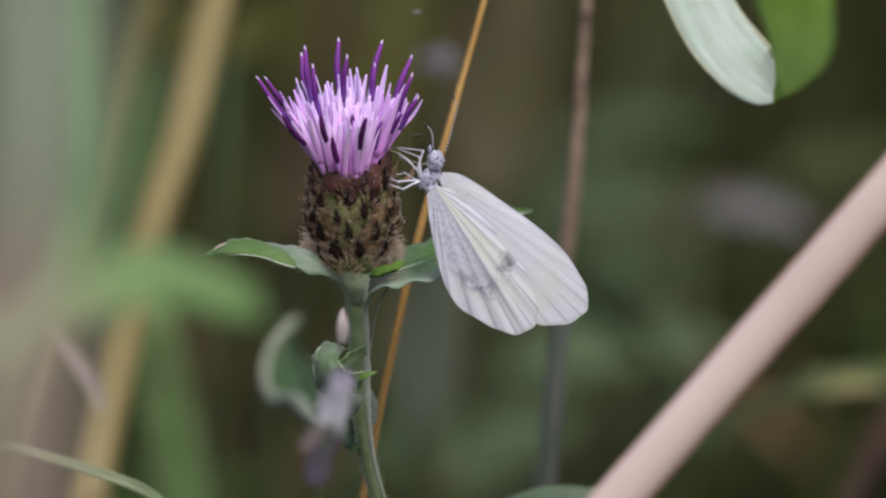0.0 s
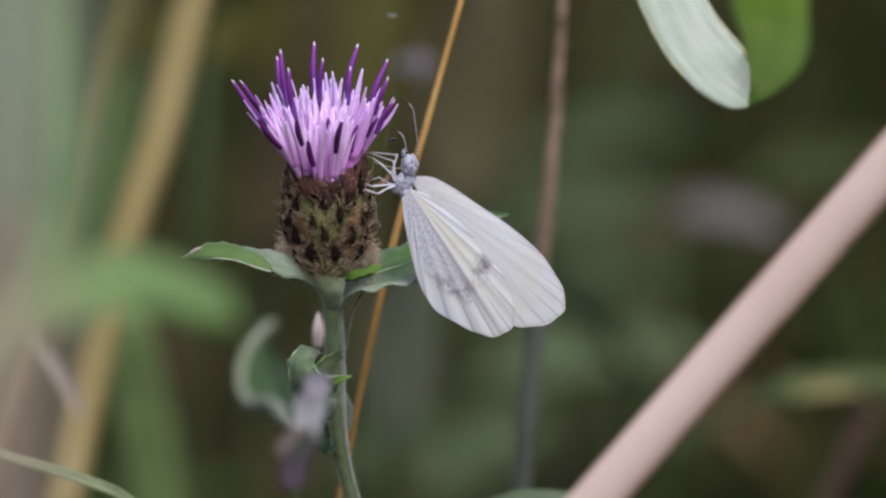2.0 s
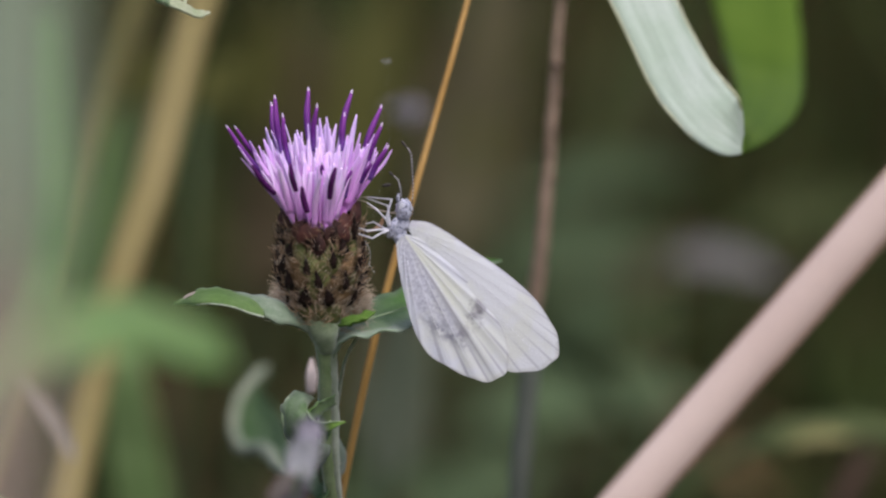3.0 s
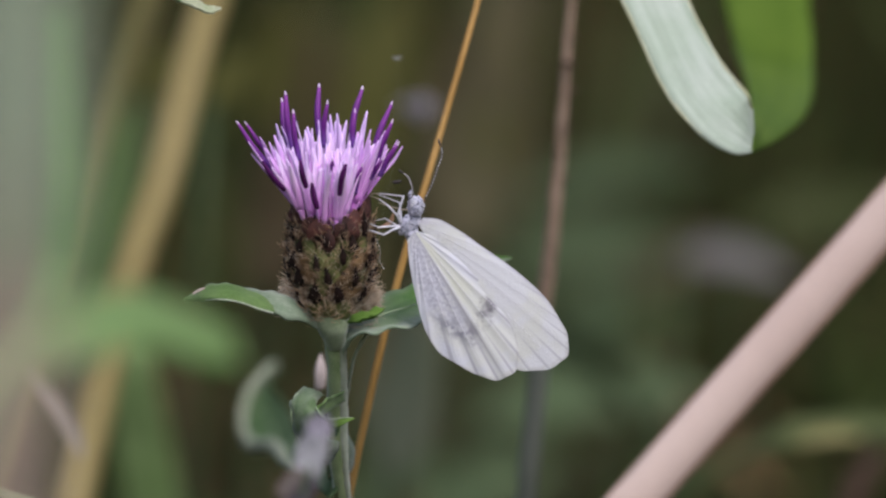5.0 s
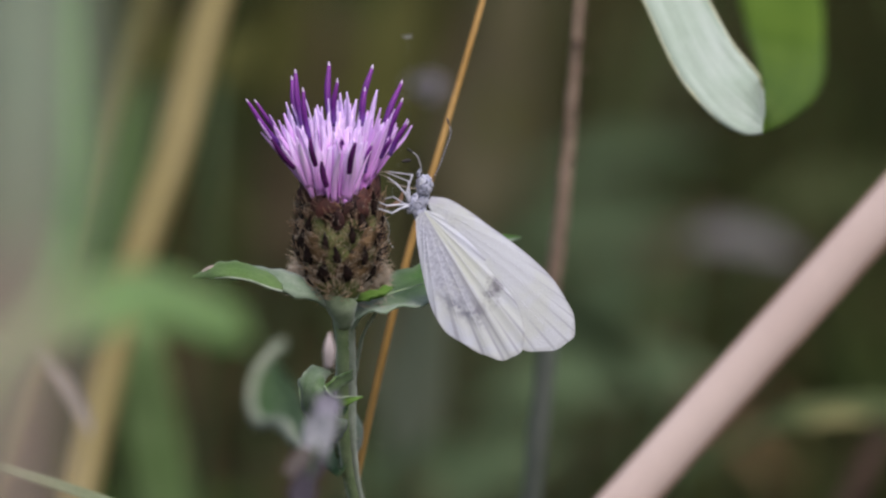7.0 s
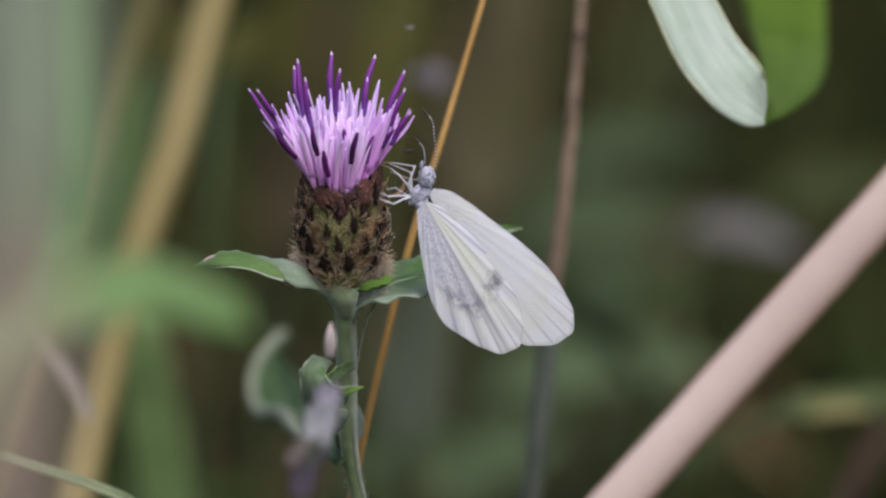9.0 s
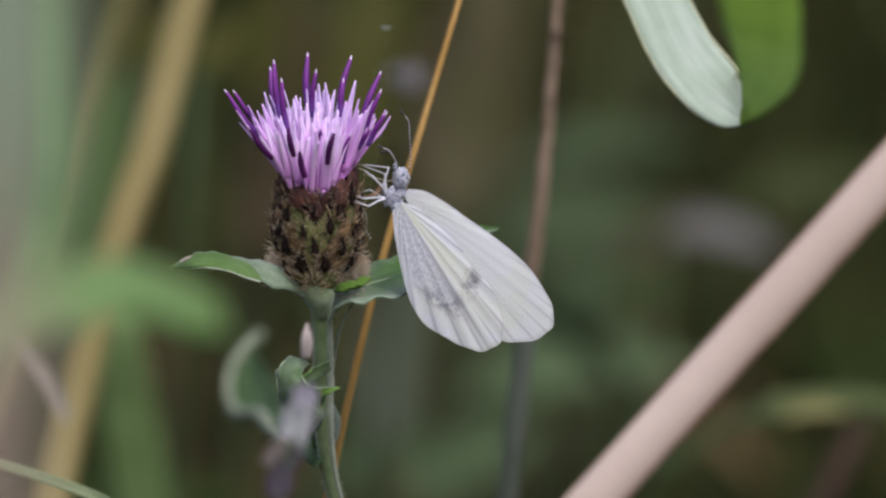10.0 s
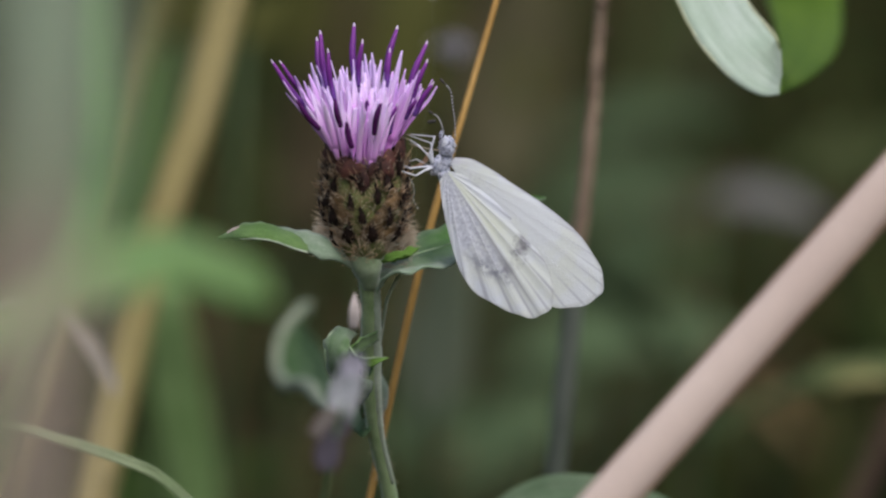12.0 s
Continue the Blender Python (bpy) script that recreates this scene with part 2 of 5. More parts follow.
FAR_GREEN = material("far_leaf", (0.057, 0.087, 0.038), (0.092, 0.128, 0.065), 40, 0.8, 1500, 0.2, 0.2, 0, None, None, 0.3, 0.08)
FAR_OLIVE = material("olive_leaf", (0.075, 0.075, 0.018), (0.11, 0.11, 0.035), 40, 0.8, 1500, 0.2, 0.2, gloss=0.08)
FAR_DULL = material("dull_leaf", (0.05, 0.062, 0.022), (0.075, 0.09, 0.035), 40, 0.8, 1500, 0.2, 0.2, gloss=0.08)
FAR_STRAW = material("dull_straw", (0.15, 0.14, 0.055), (0.205, 0.185, 0.08), 60, 0.8, 1500, 0.2, gloss=0.08)
RUDDY = material("ruddy_stem", (0.055, 0.034, 0.027), (0.085, 0.054, 0.043), 60, 0.8, 1500, 0.2, gloss=0.08)
# highlight on the bent olive leaf, put into a yellowish colour
BEND_HIGHLIGHT = material("leaf_highlight", (0.18, 0.175, 0.07), (0.24, 0.22, 0.095), 90, 0.8, 1500, 0.2, 0.2, gloss=0.08)
OLIVE_PALE = material("pale_olive_leaf", (0.075, 0.10, 0.04), (0.12, 0.135, 0.055), 70, 0.8, 1500, 0.2, 0.2, gloss=0.08)
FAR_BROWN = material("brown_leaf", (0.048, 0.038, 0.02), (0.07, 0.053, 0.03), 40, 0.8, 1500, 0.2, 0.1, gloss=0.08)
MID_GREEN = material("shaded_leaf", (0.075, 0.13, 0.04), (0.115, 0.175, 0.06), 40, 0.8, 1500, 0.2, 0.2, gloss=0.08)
FAR_PALE = material("far_pale_leaf", (0.085, 0.105, 0.068), (0.12, 0.138, 0.098), 40, 0.8, 1500, 0.2, 0.2, gloss=0.08)
FAR_TAN = material("far_tan_leaf", (0.083, 0.074, 0.038), (0.113, 0.1, 0.056), 40, 0.8, 1500, 0.2, 0.1, gloss=0.08)
FAR_GREY = material("far_grey_leaf", (0.105, 0.10, 0.092), (0.145, 0.137, 0.13), 40, 0.8, 1500, 0.2, 0.1, gloss=0.08)
FLUFF = material("seed_fluff", (0.34, 0.34, 0.36), (0.46, 0.46, 0.48), 800, 0.9, 5000, 0.2, 0.2)


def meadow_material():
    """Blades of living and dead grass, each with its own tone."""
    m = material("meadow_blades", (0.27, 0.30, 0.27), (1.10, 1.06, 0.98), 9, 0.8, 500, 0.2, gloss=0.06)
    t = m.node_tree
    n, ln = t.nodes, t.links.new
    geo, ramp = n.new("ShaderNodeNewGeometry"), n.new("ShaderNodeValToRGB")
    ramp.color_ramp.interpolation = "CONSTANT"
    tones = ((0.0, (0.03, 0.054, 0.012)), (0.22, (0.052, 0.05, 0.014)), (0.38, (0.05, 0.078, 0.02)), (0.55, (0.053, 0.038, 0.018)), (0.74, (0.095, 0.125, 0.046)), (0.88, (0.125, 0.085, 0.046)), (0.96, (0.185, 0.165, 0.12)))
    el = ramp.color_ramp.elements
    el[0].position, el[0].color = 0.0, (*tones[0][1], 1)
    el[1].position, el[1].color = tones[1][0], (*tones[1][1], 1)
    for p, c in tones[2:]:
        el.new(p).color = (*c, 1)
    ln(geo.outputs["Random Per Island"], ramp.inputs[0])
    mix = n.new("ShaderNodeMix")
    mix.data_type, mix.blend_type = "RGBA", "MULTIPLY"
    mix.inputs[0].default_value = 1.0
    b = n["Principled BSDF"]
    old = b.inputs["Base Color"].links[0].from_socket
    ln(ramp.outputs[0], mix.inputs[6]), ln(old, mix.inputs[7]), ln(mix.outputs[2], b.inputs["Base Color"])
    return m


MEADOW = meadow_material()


def floret_material(name, throat, middle, tip):
    """Pink at the throat of a floret and almost white along its lobes, lilac at the very tips."""
    m = material(name, (0.97, 0.97, 0.97), (1.0, 1.0, 1.0), 500, 0.55, 12000, 0.1, 0.15, 0.3, None, None, 0.05, grain_low=0.95)
    t = m.node_tree
    n, ln = t.nodes, t.links.new
    co, sep, ramp, mix = n.new("ShaderNodeTexCoord"), n.new("ShaderNodeSeparateXYZ"), n.new("ShaderNodeValToRGB"), n.new("ShaderNodeMix")
    rate = n.new("ShaderNodeMath")
    rate.operation = "MULTIPLY"
    rate.inputs[1].default_value = 100.0
    ln(co.outputs["Object"], sep.inputs[0]), ln(sep.outputs[2], rate.inputs[0]), ln(rate.outputs[0], ramp.inputs[0])
    el = ramp.color_ramp.elements
    el[0].position, el[0].color = 0.22, (*throat, 1)
    el[1].position, el[1].color = 0.66, (*middle, 1)
    el.new(0.95).color = (*tip, 1)
    mix.data_type, mix.blend_type = "RGBA", "MULTIPLY"
    mix.inputs[0].default_value = 1.0
    b = n["Principled BSDF"]
    tr = [q for q in n if q.type == "BSDF_TRANSLUCENT"][0]
    old = b.inputs["Base Color"].links[0].from_socket
    ln(ramp.outputs[0], mix.inputs[6]), ln(old, mix.inputs[7])
    ln(mix.outputs[2], b.inputs["Base Color"]), ln(mix.outputs[2], tr.inputs["Color"])
    return m


PINK = floret_material("outer_floret", (0.93, 0.37, 1.0), (0.91, 0.53, 1.0), (0.83, 0.50, 1.0))
PINK_PALE = floret_material("inner_floret", (0.95, 0.46, 1.0), (0.93, 0.70, 1.0), (0.83, 0.60, 1.0))


def felted_leaf():
    """A green leaf whose foot and one turned edge are covered in pale felt."""
    m = material("felted_leaf", (0.10, 0.235, 0.045), (0.18, 0.32, 0.10), 450, 0.75, 5000, 0.5, 0.4, 0.3, lines=5.0)
    t = m.node_tree
    n, ln = t.nodes, t.links.new
    co, sep, noise_tex = n.new("ShaderNodeTexCoord"), n.new("ShaderNodeSeparateXYZ"), n.new("ShaderNodeTexNoise")
    ln(co.outputs["UV"], sep.inputs[0]), ln(co.outputs["Object"], noise_tex.inputs["Vector"])
    noise_tex.inputs["Scale"].default_value = 700
    edge, foot, most, rough, mix = n.new("ShaderNodeMapRange"), n.new("ShaderNodeMapRange"), n.new("ShaderNodeMath"), n.new("ShaderNodeMath"), n.new("ShaderNodeMix")
    edge.interpolation_type = foot.interpolation_type = "SMOOTHSTEP"
    edge.inputs[1].default_value, edge.inputs[2].default_value, edge.inputs[4].default_value = 0.4, 0.85, 1.0
    foot.inputs[1].default_value, foot.inputs[2].default_value, foot.inputs[4].default_value = 0.5, 0.12, 0.8
    ln(sep.outputs[0], edge.inputs[0]), ln(sep.outputs[1], foot.inputs[0])
    most.operation, rough.operation = "MAXIMUM", "MULTIPLY"
    ln(edge.outputs[0], most.inputs[0]), ln(foot.outputs[0], most.inputs[1])
    rough.use_clamp = True
    ln(most.outputs[0], rough.inputs[0]), ln(noise_tex.outputs[0], rough.inputs[1])
    scale_up = n.new("ShaderNodeMath")
    scale_up.operation, scale_up.use_clamp = "MULTIPLY", True
    scale_up.inputs[1].default_value = 1.7
    ln(rough.outputs[0], scale_up.inputs[0])
    mix.data_type = "RGBA"
    b = n["Principled BSDF"]
    tr = [q for q in n if q.type == "BSDF_TRANSLUCENT"][0]
    old = b.inputs["Base Color"].links[0].from_socket
    ln(scale_up.outputs[0], mix.inputs[0]), ln(old, mix.inputs[6])
    mix.inputs[7].default_value = (0.36, 0.44, 0.33, 1)
    ln(mix.outputs[2], b.inputs["Base Color"]), ln(mix.outputs[2], tr.inputs["Color"])
    return m


FELT_LEAF = felted_leaf()
FELT = material("leaf_felt", (0.19, 0.265, 0.165), (0.29, 0.35, 0.26), 500, 0.9, 5000, 0.5, 0.25, 0.3, lines=6.0, line_depth=0.7)
LEAF_BLADE = material("leaf_upper_face", (0.105, 0.205, 0.04), (0.17, 0.28, 0.085), 450, 0.7, 5000, 0.5, 0.35, 0.2, lines=5.0, line_depth=0.7)


def wing_material(name, grey_side):
    """White scales, the shade of the folds between the veins painted as grey streaks; the hindwing has a speckled grey
    field, a smudged band, a dark spot and painted shade along its middle fold.
    """
    m = bpy.data.materials.new(name)
    m.use_nodes = True
    t = m.node_tree
    n, ln = t.nodes, t.links.new
    b = n["Principled BSDF"]

    def math_node(op, a, c=None, clamp=False):
        q = n.new("ShaderNodeMath")
        q.operation, q.use_clamp = op, clamp
        for i, v in enumerate((a, c)):
            if v is None:
                continue
            if isinstance(v, (int, float)):
                q.inputs[i].default_value = v
            else:
                ln(v, q.inputs[i])
        return q.outputs[0]

    def noise_node(scale, detail=3.0):
        q = n.new("ShaderNodeTexNoise")
        q.inputs["Scale"].default_value, q.inputs["Detail"].default_value = scale, detail
        ln(co.outputs["Object"], q.inputs["Vector"])
        return q.outputs[0]

    def step(value, lo, hi):
        q = n.new("ShaderNodeMapRange")
        q.interpolation_type = "SMOOTHSTEP"
        q.inputs[1].default_value, q.inputs[2].default_value = lo, hi
        ln(value, q.inputs[0])
        return q.outputs[0]

    def blend(amount, a, colour):
        q = n.new("ShaderNodeMix")
        q.data_type = "RGBA"
        ln(amount, q.inputs[0]), ln(a, q.inputs[6])
        q.inputs[7].default_value = (*colour, 1)
        return q.outputs[2]

    co = n.new("ShaderNodeTexCoord")
    sep = n.new("ShaderNodeSeparateXYZ")
    ln(co.outputs["UV"], sep.inputs[0])
    around, out = sep.outputs[0], sep.outputs[1]
    base = n.new("ShaderNodeRGB")
    base.outputs[0].default_value = (0.62, 0.635, 0.685, 1) if grey_side else (0.635, 0.648, 0.665, 1)
    col = blend(math_node("MULTIPLY", step(noise_node(260), 0.42, 0.62), 0.6), base.outputs[0], (0.61, 0.625, 0.555))
    # shade in the margin folds, put into the colour as grey streaks
    fold_shade = math_node("SINE", math_node("MULTIPLY", around, 2 * math.pi * (12 if grey_side else 15)))
    col = blend(math_node("MULTIPLY", math_node("MULTIPLY", step(fold_shade, 0.72, 1.0), step(out, 0.5 if grey_side else 0.68, 0.97)), 0.76 if grey_side else 0.55), col, (0.36, 0.36, 0.40))
    if grey_side:
        inner = math_node("MULTIPLY", step(around, 0.58, 0.50), step(math_node("ADD", out, math_node("MULTIPLY", noise_node(500), 0.25)), 0.86, 0.66))
        speckle = step(noise_node(3400, 2), 0.38, 0.62)
        col = blend(math_node("MULTIPLY", inner, math_node("ADD", math_node("MULTIPLY", speckle, 0.5), 0.32)), col, (0.36, 0.36, 0.42))
        pale = math_node("MULTIPLY", math_node("MULTIPLY", step(around, 0.56, 0.62), step(around, 0.86, 0.74)), step(out, 1.0, 0.4))
        col = blend(math_node("MULTIPLY", pale, 0.7), col, (0.60, 0.62, 0.51))
        band = math_node("MULTIPLY", step(math_node("ABSOLUTE", math_node("SUBTRACT", out, 0.70)), 0.13, 0.0), step(around, 0.57, 0.52))
        band = math_node("MULTIPLY", math_node("MULTIPLY", band, step(around, 0.22, 0.42)), step(noise_node(1100), 0.36, 0.62))
        col = blend(math_node("MULTIPLY", band, 0.9), col, (0.20, 0.20, 0.24))
        # shade beside the hindwing's fold, darkened into the scale colour
        wedge_shade = math_node("MULTIPLY", math_node("MULTIPLY", step(around, 0.455, 0.55), step(around, 0.57, 0.552)), step(out, 0.95, 0.55))
        col = blend(math_node("MULTIPLY", wedge_shade, 0.5), col, (0.30, 0.30, 0.34))
        # thin dark line painted as the shade in the fold itself
        crease_shade = step(math_node("ABSOLUTE", math_node("SUBTRACT", around, 0.555)), 0.012, 0.0)
        col = blend(math_node("MULTIPLY", math_node("MULTIPLY", crease_shade, step(out, 1.15, 0.85)), 0.62), col, (0.30, 0.30, 0.32))
        for place, size, dark in ((SPOT, 0.0010, 0.75), (SPOT_LOWER, 0.0010, 0.78), (SPOT_TAIL, 0.0012, 0.42)):
            v = n.new("ShaderNodeVectorMath")
            v.operation = "DISTANCE"
            ln(co.outputs["Object"], v.inputs[0])
            v.inputs[1].default_value = place
            d = math_node("ADD", v.outputs["Value"], math_node("MULTIPLY", math_node("SUBTRACT", noise_node(1300), 0.5), 0.0024))
            col = blend(math_node("MULTIPLY", step(d, size * 1.25, size * 0.2), dark), col, (0.20, 0.19, 0.21))
    else:
        lead = math_node("MULTIPLY", step(around, 0.17, 0.02), step(out, 1.05, 0.5))
        col = blend(math_node("MULTIPLY", lead, 0.55), col, (0.47, 0.45, 0.53))
        front = math_node("MULTIPLY", step(out, 0.84, 1.0), step(around, 0.46, 0.30))
        col = blend(math_node("MULTIPLY", front, 0.6), col, (0.46, 0.44, 0.54))
        root = step(out, 0.42, 0.10)
        col = blend(math_node("MULTIPLY", root, math_node("MULTIPLY", step(noise_node(3000, 2), 0.4, 0.65), 0.3)), col, (0.4, 0.4, 0.43))
    margin = math_node("MULTIPLY", step(out, 0.965, 0.995), step(noise_node(1500), 0.3, 0.6))
    col = blend(math_node("MULTIPLY", margin, 0.45), col, (0.36, 0.35, 0.33))
    ln(col, b.inputs["Base Color"])
    b.inputs["Roughness"].default_value = 0.75
    b.inputs["Specular IOR Level"].default_value = 0.2
    b.inputs["Sheen Weight"].default_value = 0.15
    bp = n.new("ShaderNodeBump")
    bp.inputs["Strength"].default_value, bp.inputs["Distance"].default_value = 0.4, 0.00012
    ln(noise_node(5000, 2), bp.inputs["Height"]), ln(bp.outputs[0], b.inputs["Normal"])
    tr, mx = n.new("ShaderNodeBsdfTranslucent"), n.new("ShaderNodeMixShader")
    ln(col, tr.inputs["Color"])
    mx.inputs[0].default_value = 0.25
    ln(b.outputs[0], mx.inputs[1]), ln(tr.outputs[0], mx.inputs[2]), ln(mx.outputs[0], n["Material Output"].inputs[0])
    return m


# ---- building helpers ----


def where(ob):
    """The place of an unturned thing or part in the world."""
    p = Vector(ob.location)
    while ob.parent:
        ob = ob.parent
        p += ob.location
    return p


def thing(name, base, label, category, group="", kind=""):
    ob = new(name)
    ob.location = base
    ob.empty_display_size = 0.005
    return tagged(ob, label, category, group, kind)


def smooth_mesh(name, bm, mat):
    me = bpy.data.meshes.new(name)
    bmesh.ops.recalc_face_normals(bm, faces=bm.faces)
    for f in bm.faces:
        f.smooth = True
    bm.to_mesh(me)
    bm.free()
    me.materials.append(mat)
    return me


def part(name, bm, mat, parent, label="", origin=None):
    """Links a bmesh, modelled in world places, as one mesh under a thing or part."""
    home = where(parent)
    o = Vector(origin) if origin is not None else home
    bmesh.ops.translate(bm, verts=bm.verts, vec=-o)
    ob = new(name, smooth_mesh(name, bm, mat))
    ob.parent, ob.location = parent, o - home
    return tagged(ob, label)


def piece(name, mesh, parent, m, label=""):
    """A part on shared mesh data, at the world pose m under an unturned parent."""
    ob = new(name, mesh)
    ob.parent = parent
    ob.matrix_basis = Matrix.Translation(-where(parent)) @ m
    return tagged(ob, label)


def glide(points, n):
    """n places along a smooth curve through the points."""
    p = [Vector(q) for q in points]
    if len(p) == 2:
        return [p[0].lerp(p[1], i / (n - 1)) for i in range(n)]
    gap = [max((b - a).length, 1e-9) for a, b in zip(p, p[1:])]
    slope = [(p[1] - p[0]) / gap[0]]
    for k in range(1, len(p) - 1):
        slope.append(((p[k] - p[k - 1]) / gap[k - 1] * gap[k] + (p[k + 1] - p[k]) / gap[k] * gap[k - 1]) / (gap[k] + gap[k - 1]))
    slope.append((p[-1] - p[-2]) / gap[-1])
    out = []
    for i in range(n):
        s = i / (n - 1) * (len(p) - 1)
        k = min(int(s), len(p) - 2)
        f, g = s - k, gap[k]
        out.append(p[k] * (2 * f ** 3 - 3 * f * f + 1) + slope[k] * g * (f ** 3 - 2 * f * f + f) + p[k + 1] * (3 * f * f - 2 * f ** 3) + slope[k + 1] * g * (f ** 3 - f * f))
    return out


def numbers(values, n):
    return [v.x for v in glide([Vector((q, 0, 0)) for q in values], n)] if len(values) > 1 else [values[0]] * n


def tube(bm, points, radii, n=16, sides=8, ridge=0.0, rough=0.0, seed=0, flat=1.0):
    """A closed stem along a smooth curve, radii in metres; ridge: how deep its ribs are; flat: its depth to its width."""
    p = glide(points, n)
    r = [max(q, 2e-6) for q in numbers(radii, n)]
    side = None
    rings = []
    for i in range(n):
        tan = (p[min(i + 1, n - 1)] - p[max(i - 1, 0)]).normalized()
        if side is None:
            side = tan.orthogonal().normalized()
        side = (side - tan * side.dot(tan)).normalized()
        other = tan.cross(side)
        ring = []
        for k in range(sides):
            a = 2 * math.pi * k / sides
            q = r[i] * (1 - ridge * (k % 2)) * (1 + rough * (noise.noise(Vector((i * 0.9, k * 1.3, seed))) if rough else 0))
            spoke = (side * math.cos(a) + other * math.sin(a)) * q
            ring.append(bm.verts.new(p[i] + spoke - AWAY * spoke.dot(AWAY) * (1 - flat)))
        rings.append(ring)
    for u, v in zip(rings, rings[1:]):
        for k in range(sides):
            bm.faces.new((u[k], u[(k + 1) % sides], v[(k + 1) % sides], v[k]))
    bm.faces.new(rings[0][::-1]), bm.faces.new(rings[-1])
    return bm


def ball(bm, centre, radii, axis=None, u=16, v=10, rough=0.0):
    m = Matrix.Translation(centre)
    if axis is not None:
        m = m @ Vector(axis).to_track_quat("Z", "Y").to_matrix().to_4x4()
    made = bmesh.ops.create_uvsphere(bm, u_segments=u, v_segments=v, radius=1.0, matrix=m @ Matrix.Diagonal((*radii, 1)))
    if rough:
        for w in made["verts"]:
            w.co += (w.co - Vector(centre)) * rough * noise.noise(w.co * 2500)
    return bm


def ribbon(bm, left, right, n=24, across=6, thick=0.0003, cup=0.0, wave=0.0, seed=0.0):
    """A leaf between two smooth edges, with thickness; cup bows it along the middle, wave ruffles it."""
    a, b = glide(left, n), glide(right, n)
    top, low = [], []
    uv = bm.loops.layers.uv.get("UVMap") or bm.loops.layers.uv.new("UVMap")
    spread = {}
    for i in range(n):
        wide = b[i] - a[i]
        tan = ((a[min(i + 1, n - 1)] + b[min(i + 1, n - 1)]) - (a[max(i - 1, 0)] + b[max(i - 1, 0)])).normalized()
        nor = tan.cross(wide)
        nor = nor.normalized() if nor.length > 1e-12 else Vector(AWAY)
        u, v = [], []
        for k in range(across + 1):
            s = k / across
            lift = cup * wide.length * (1 - (2 * s - 1) ** 2) - cup * 0.35 * wide.length * max(0, 1 - abs(2 * s - 1) * 5)
            lift += wave * (abs(2 * s - 1) ** 2) * noise.noise(Vector((i * 0.33, s * 3, seed)))
            q = a[i] + wide * s + nor * lift
            u.append(bm.verts.new(q + nor * thick / 2)), v.append(bm.verts.new(q - nor * thick / 2))
            spread[u[-1]] = spread[v[-1]] = (s, i / (n - 1))
        top.append(u), low.append(v)
    for i in range(n - 1):
        for k in range(across):
            bm.faces.new((top[i][k], top[i][k + 1], top[i + 1][k + 1], top[i + 1][k]))
            bm.faces.new((low[i][k], low[i + 1][k], low[i + 1][k + 1], low[i][k + 1]))
        for k in (0, across):
            bm.faces.new((top[i][k], top[i + 1][k], low[i + 1][k], low[i][k]))
    for i in (0, n - 1):
        for k in range(across):
            bm.faces.new((top[i][k], low[i][k], low[i][k + 1], top[i][k + 1]))
    for vert, place in spread.items():
        for loop in vert.link_loops:
            loop[uv].uv = place
    return bm


def blade(bm, points, widths, face, n=24, across=4, thick=0.0003, cup=0.15, wave=0.0, seed=0.0):
    """A leaf along a middle line, its upper face turned to face; widths in metres from foot to tip."""
    p = glide(points, n)
    w = numbers(widths, n)
    left, right = [], []
    for i in range(n):
        tan = (p[min(i + 1, n - 1)] - p[max(i - 1, 0)]).normalized()
        side = tan.cross(Vector(face)).normalized()
        left.append(p[i] - side * max(w[i], 4e-5) / 2), right.append(p[i] + side * max(w[i], 4e-5) / 2)
    return ribbon(bm, left, right, n, across, thick, cup, wave, seed)


def mm(*points):
    return [at(*p) for p in points]


TOWARDS = -AWAY

# ---- ground ----


def build_ground():
    bm = bmesh.new()
    size, n = 240.0, 60
    ring = []
    for i in range(n + 1):
        row = []
        for j in range(n + 1):
            u, v = (2 * i / n - 1), (2 * j / n - 1)
            x, y = math.copysign(abs(u) ** 4, u) * size, math.copysign(abs(v) ** 4, v) * size
            near = math.exp(-((x * x + y * y) / 90))
            row.append(bm.verts.new((x, y, -0.012 + 0.01 * near * noise.noise(Vector((x * 3, y * 3, 0))))))
        ring.append(row)
    for i in range(n):
        for j in range(n):
            bm.faces.new((ring[i][j], ring[i + 1][j], ring[i + 1][j + 1], ring[i][j + 1]))
    tagged(new("ground", smooth_mesh("ground", bm, SOIL)), "dark meadow soil under dead leaves and grass", "ground", kind="structure")


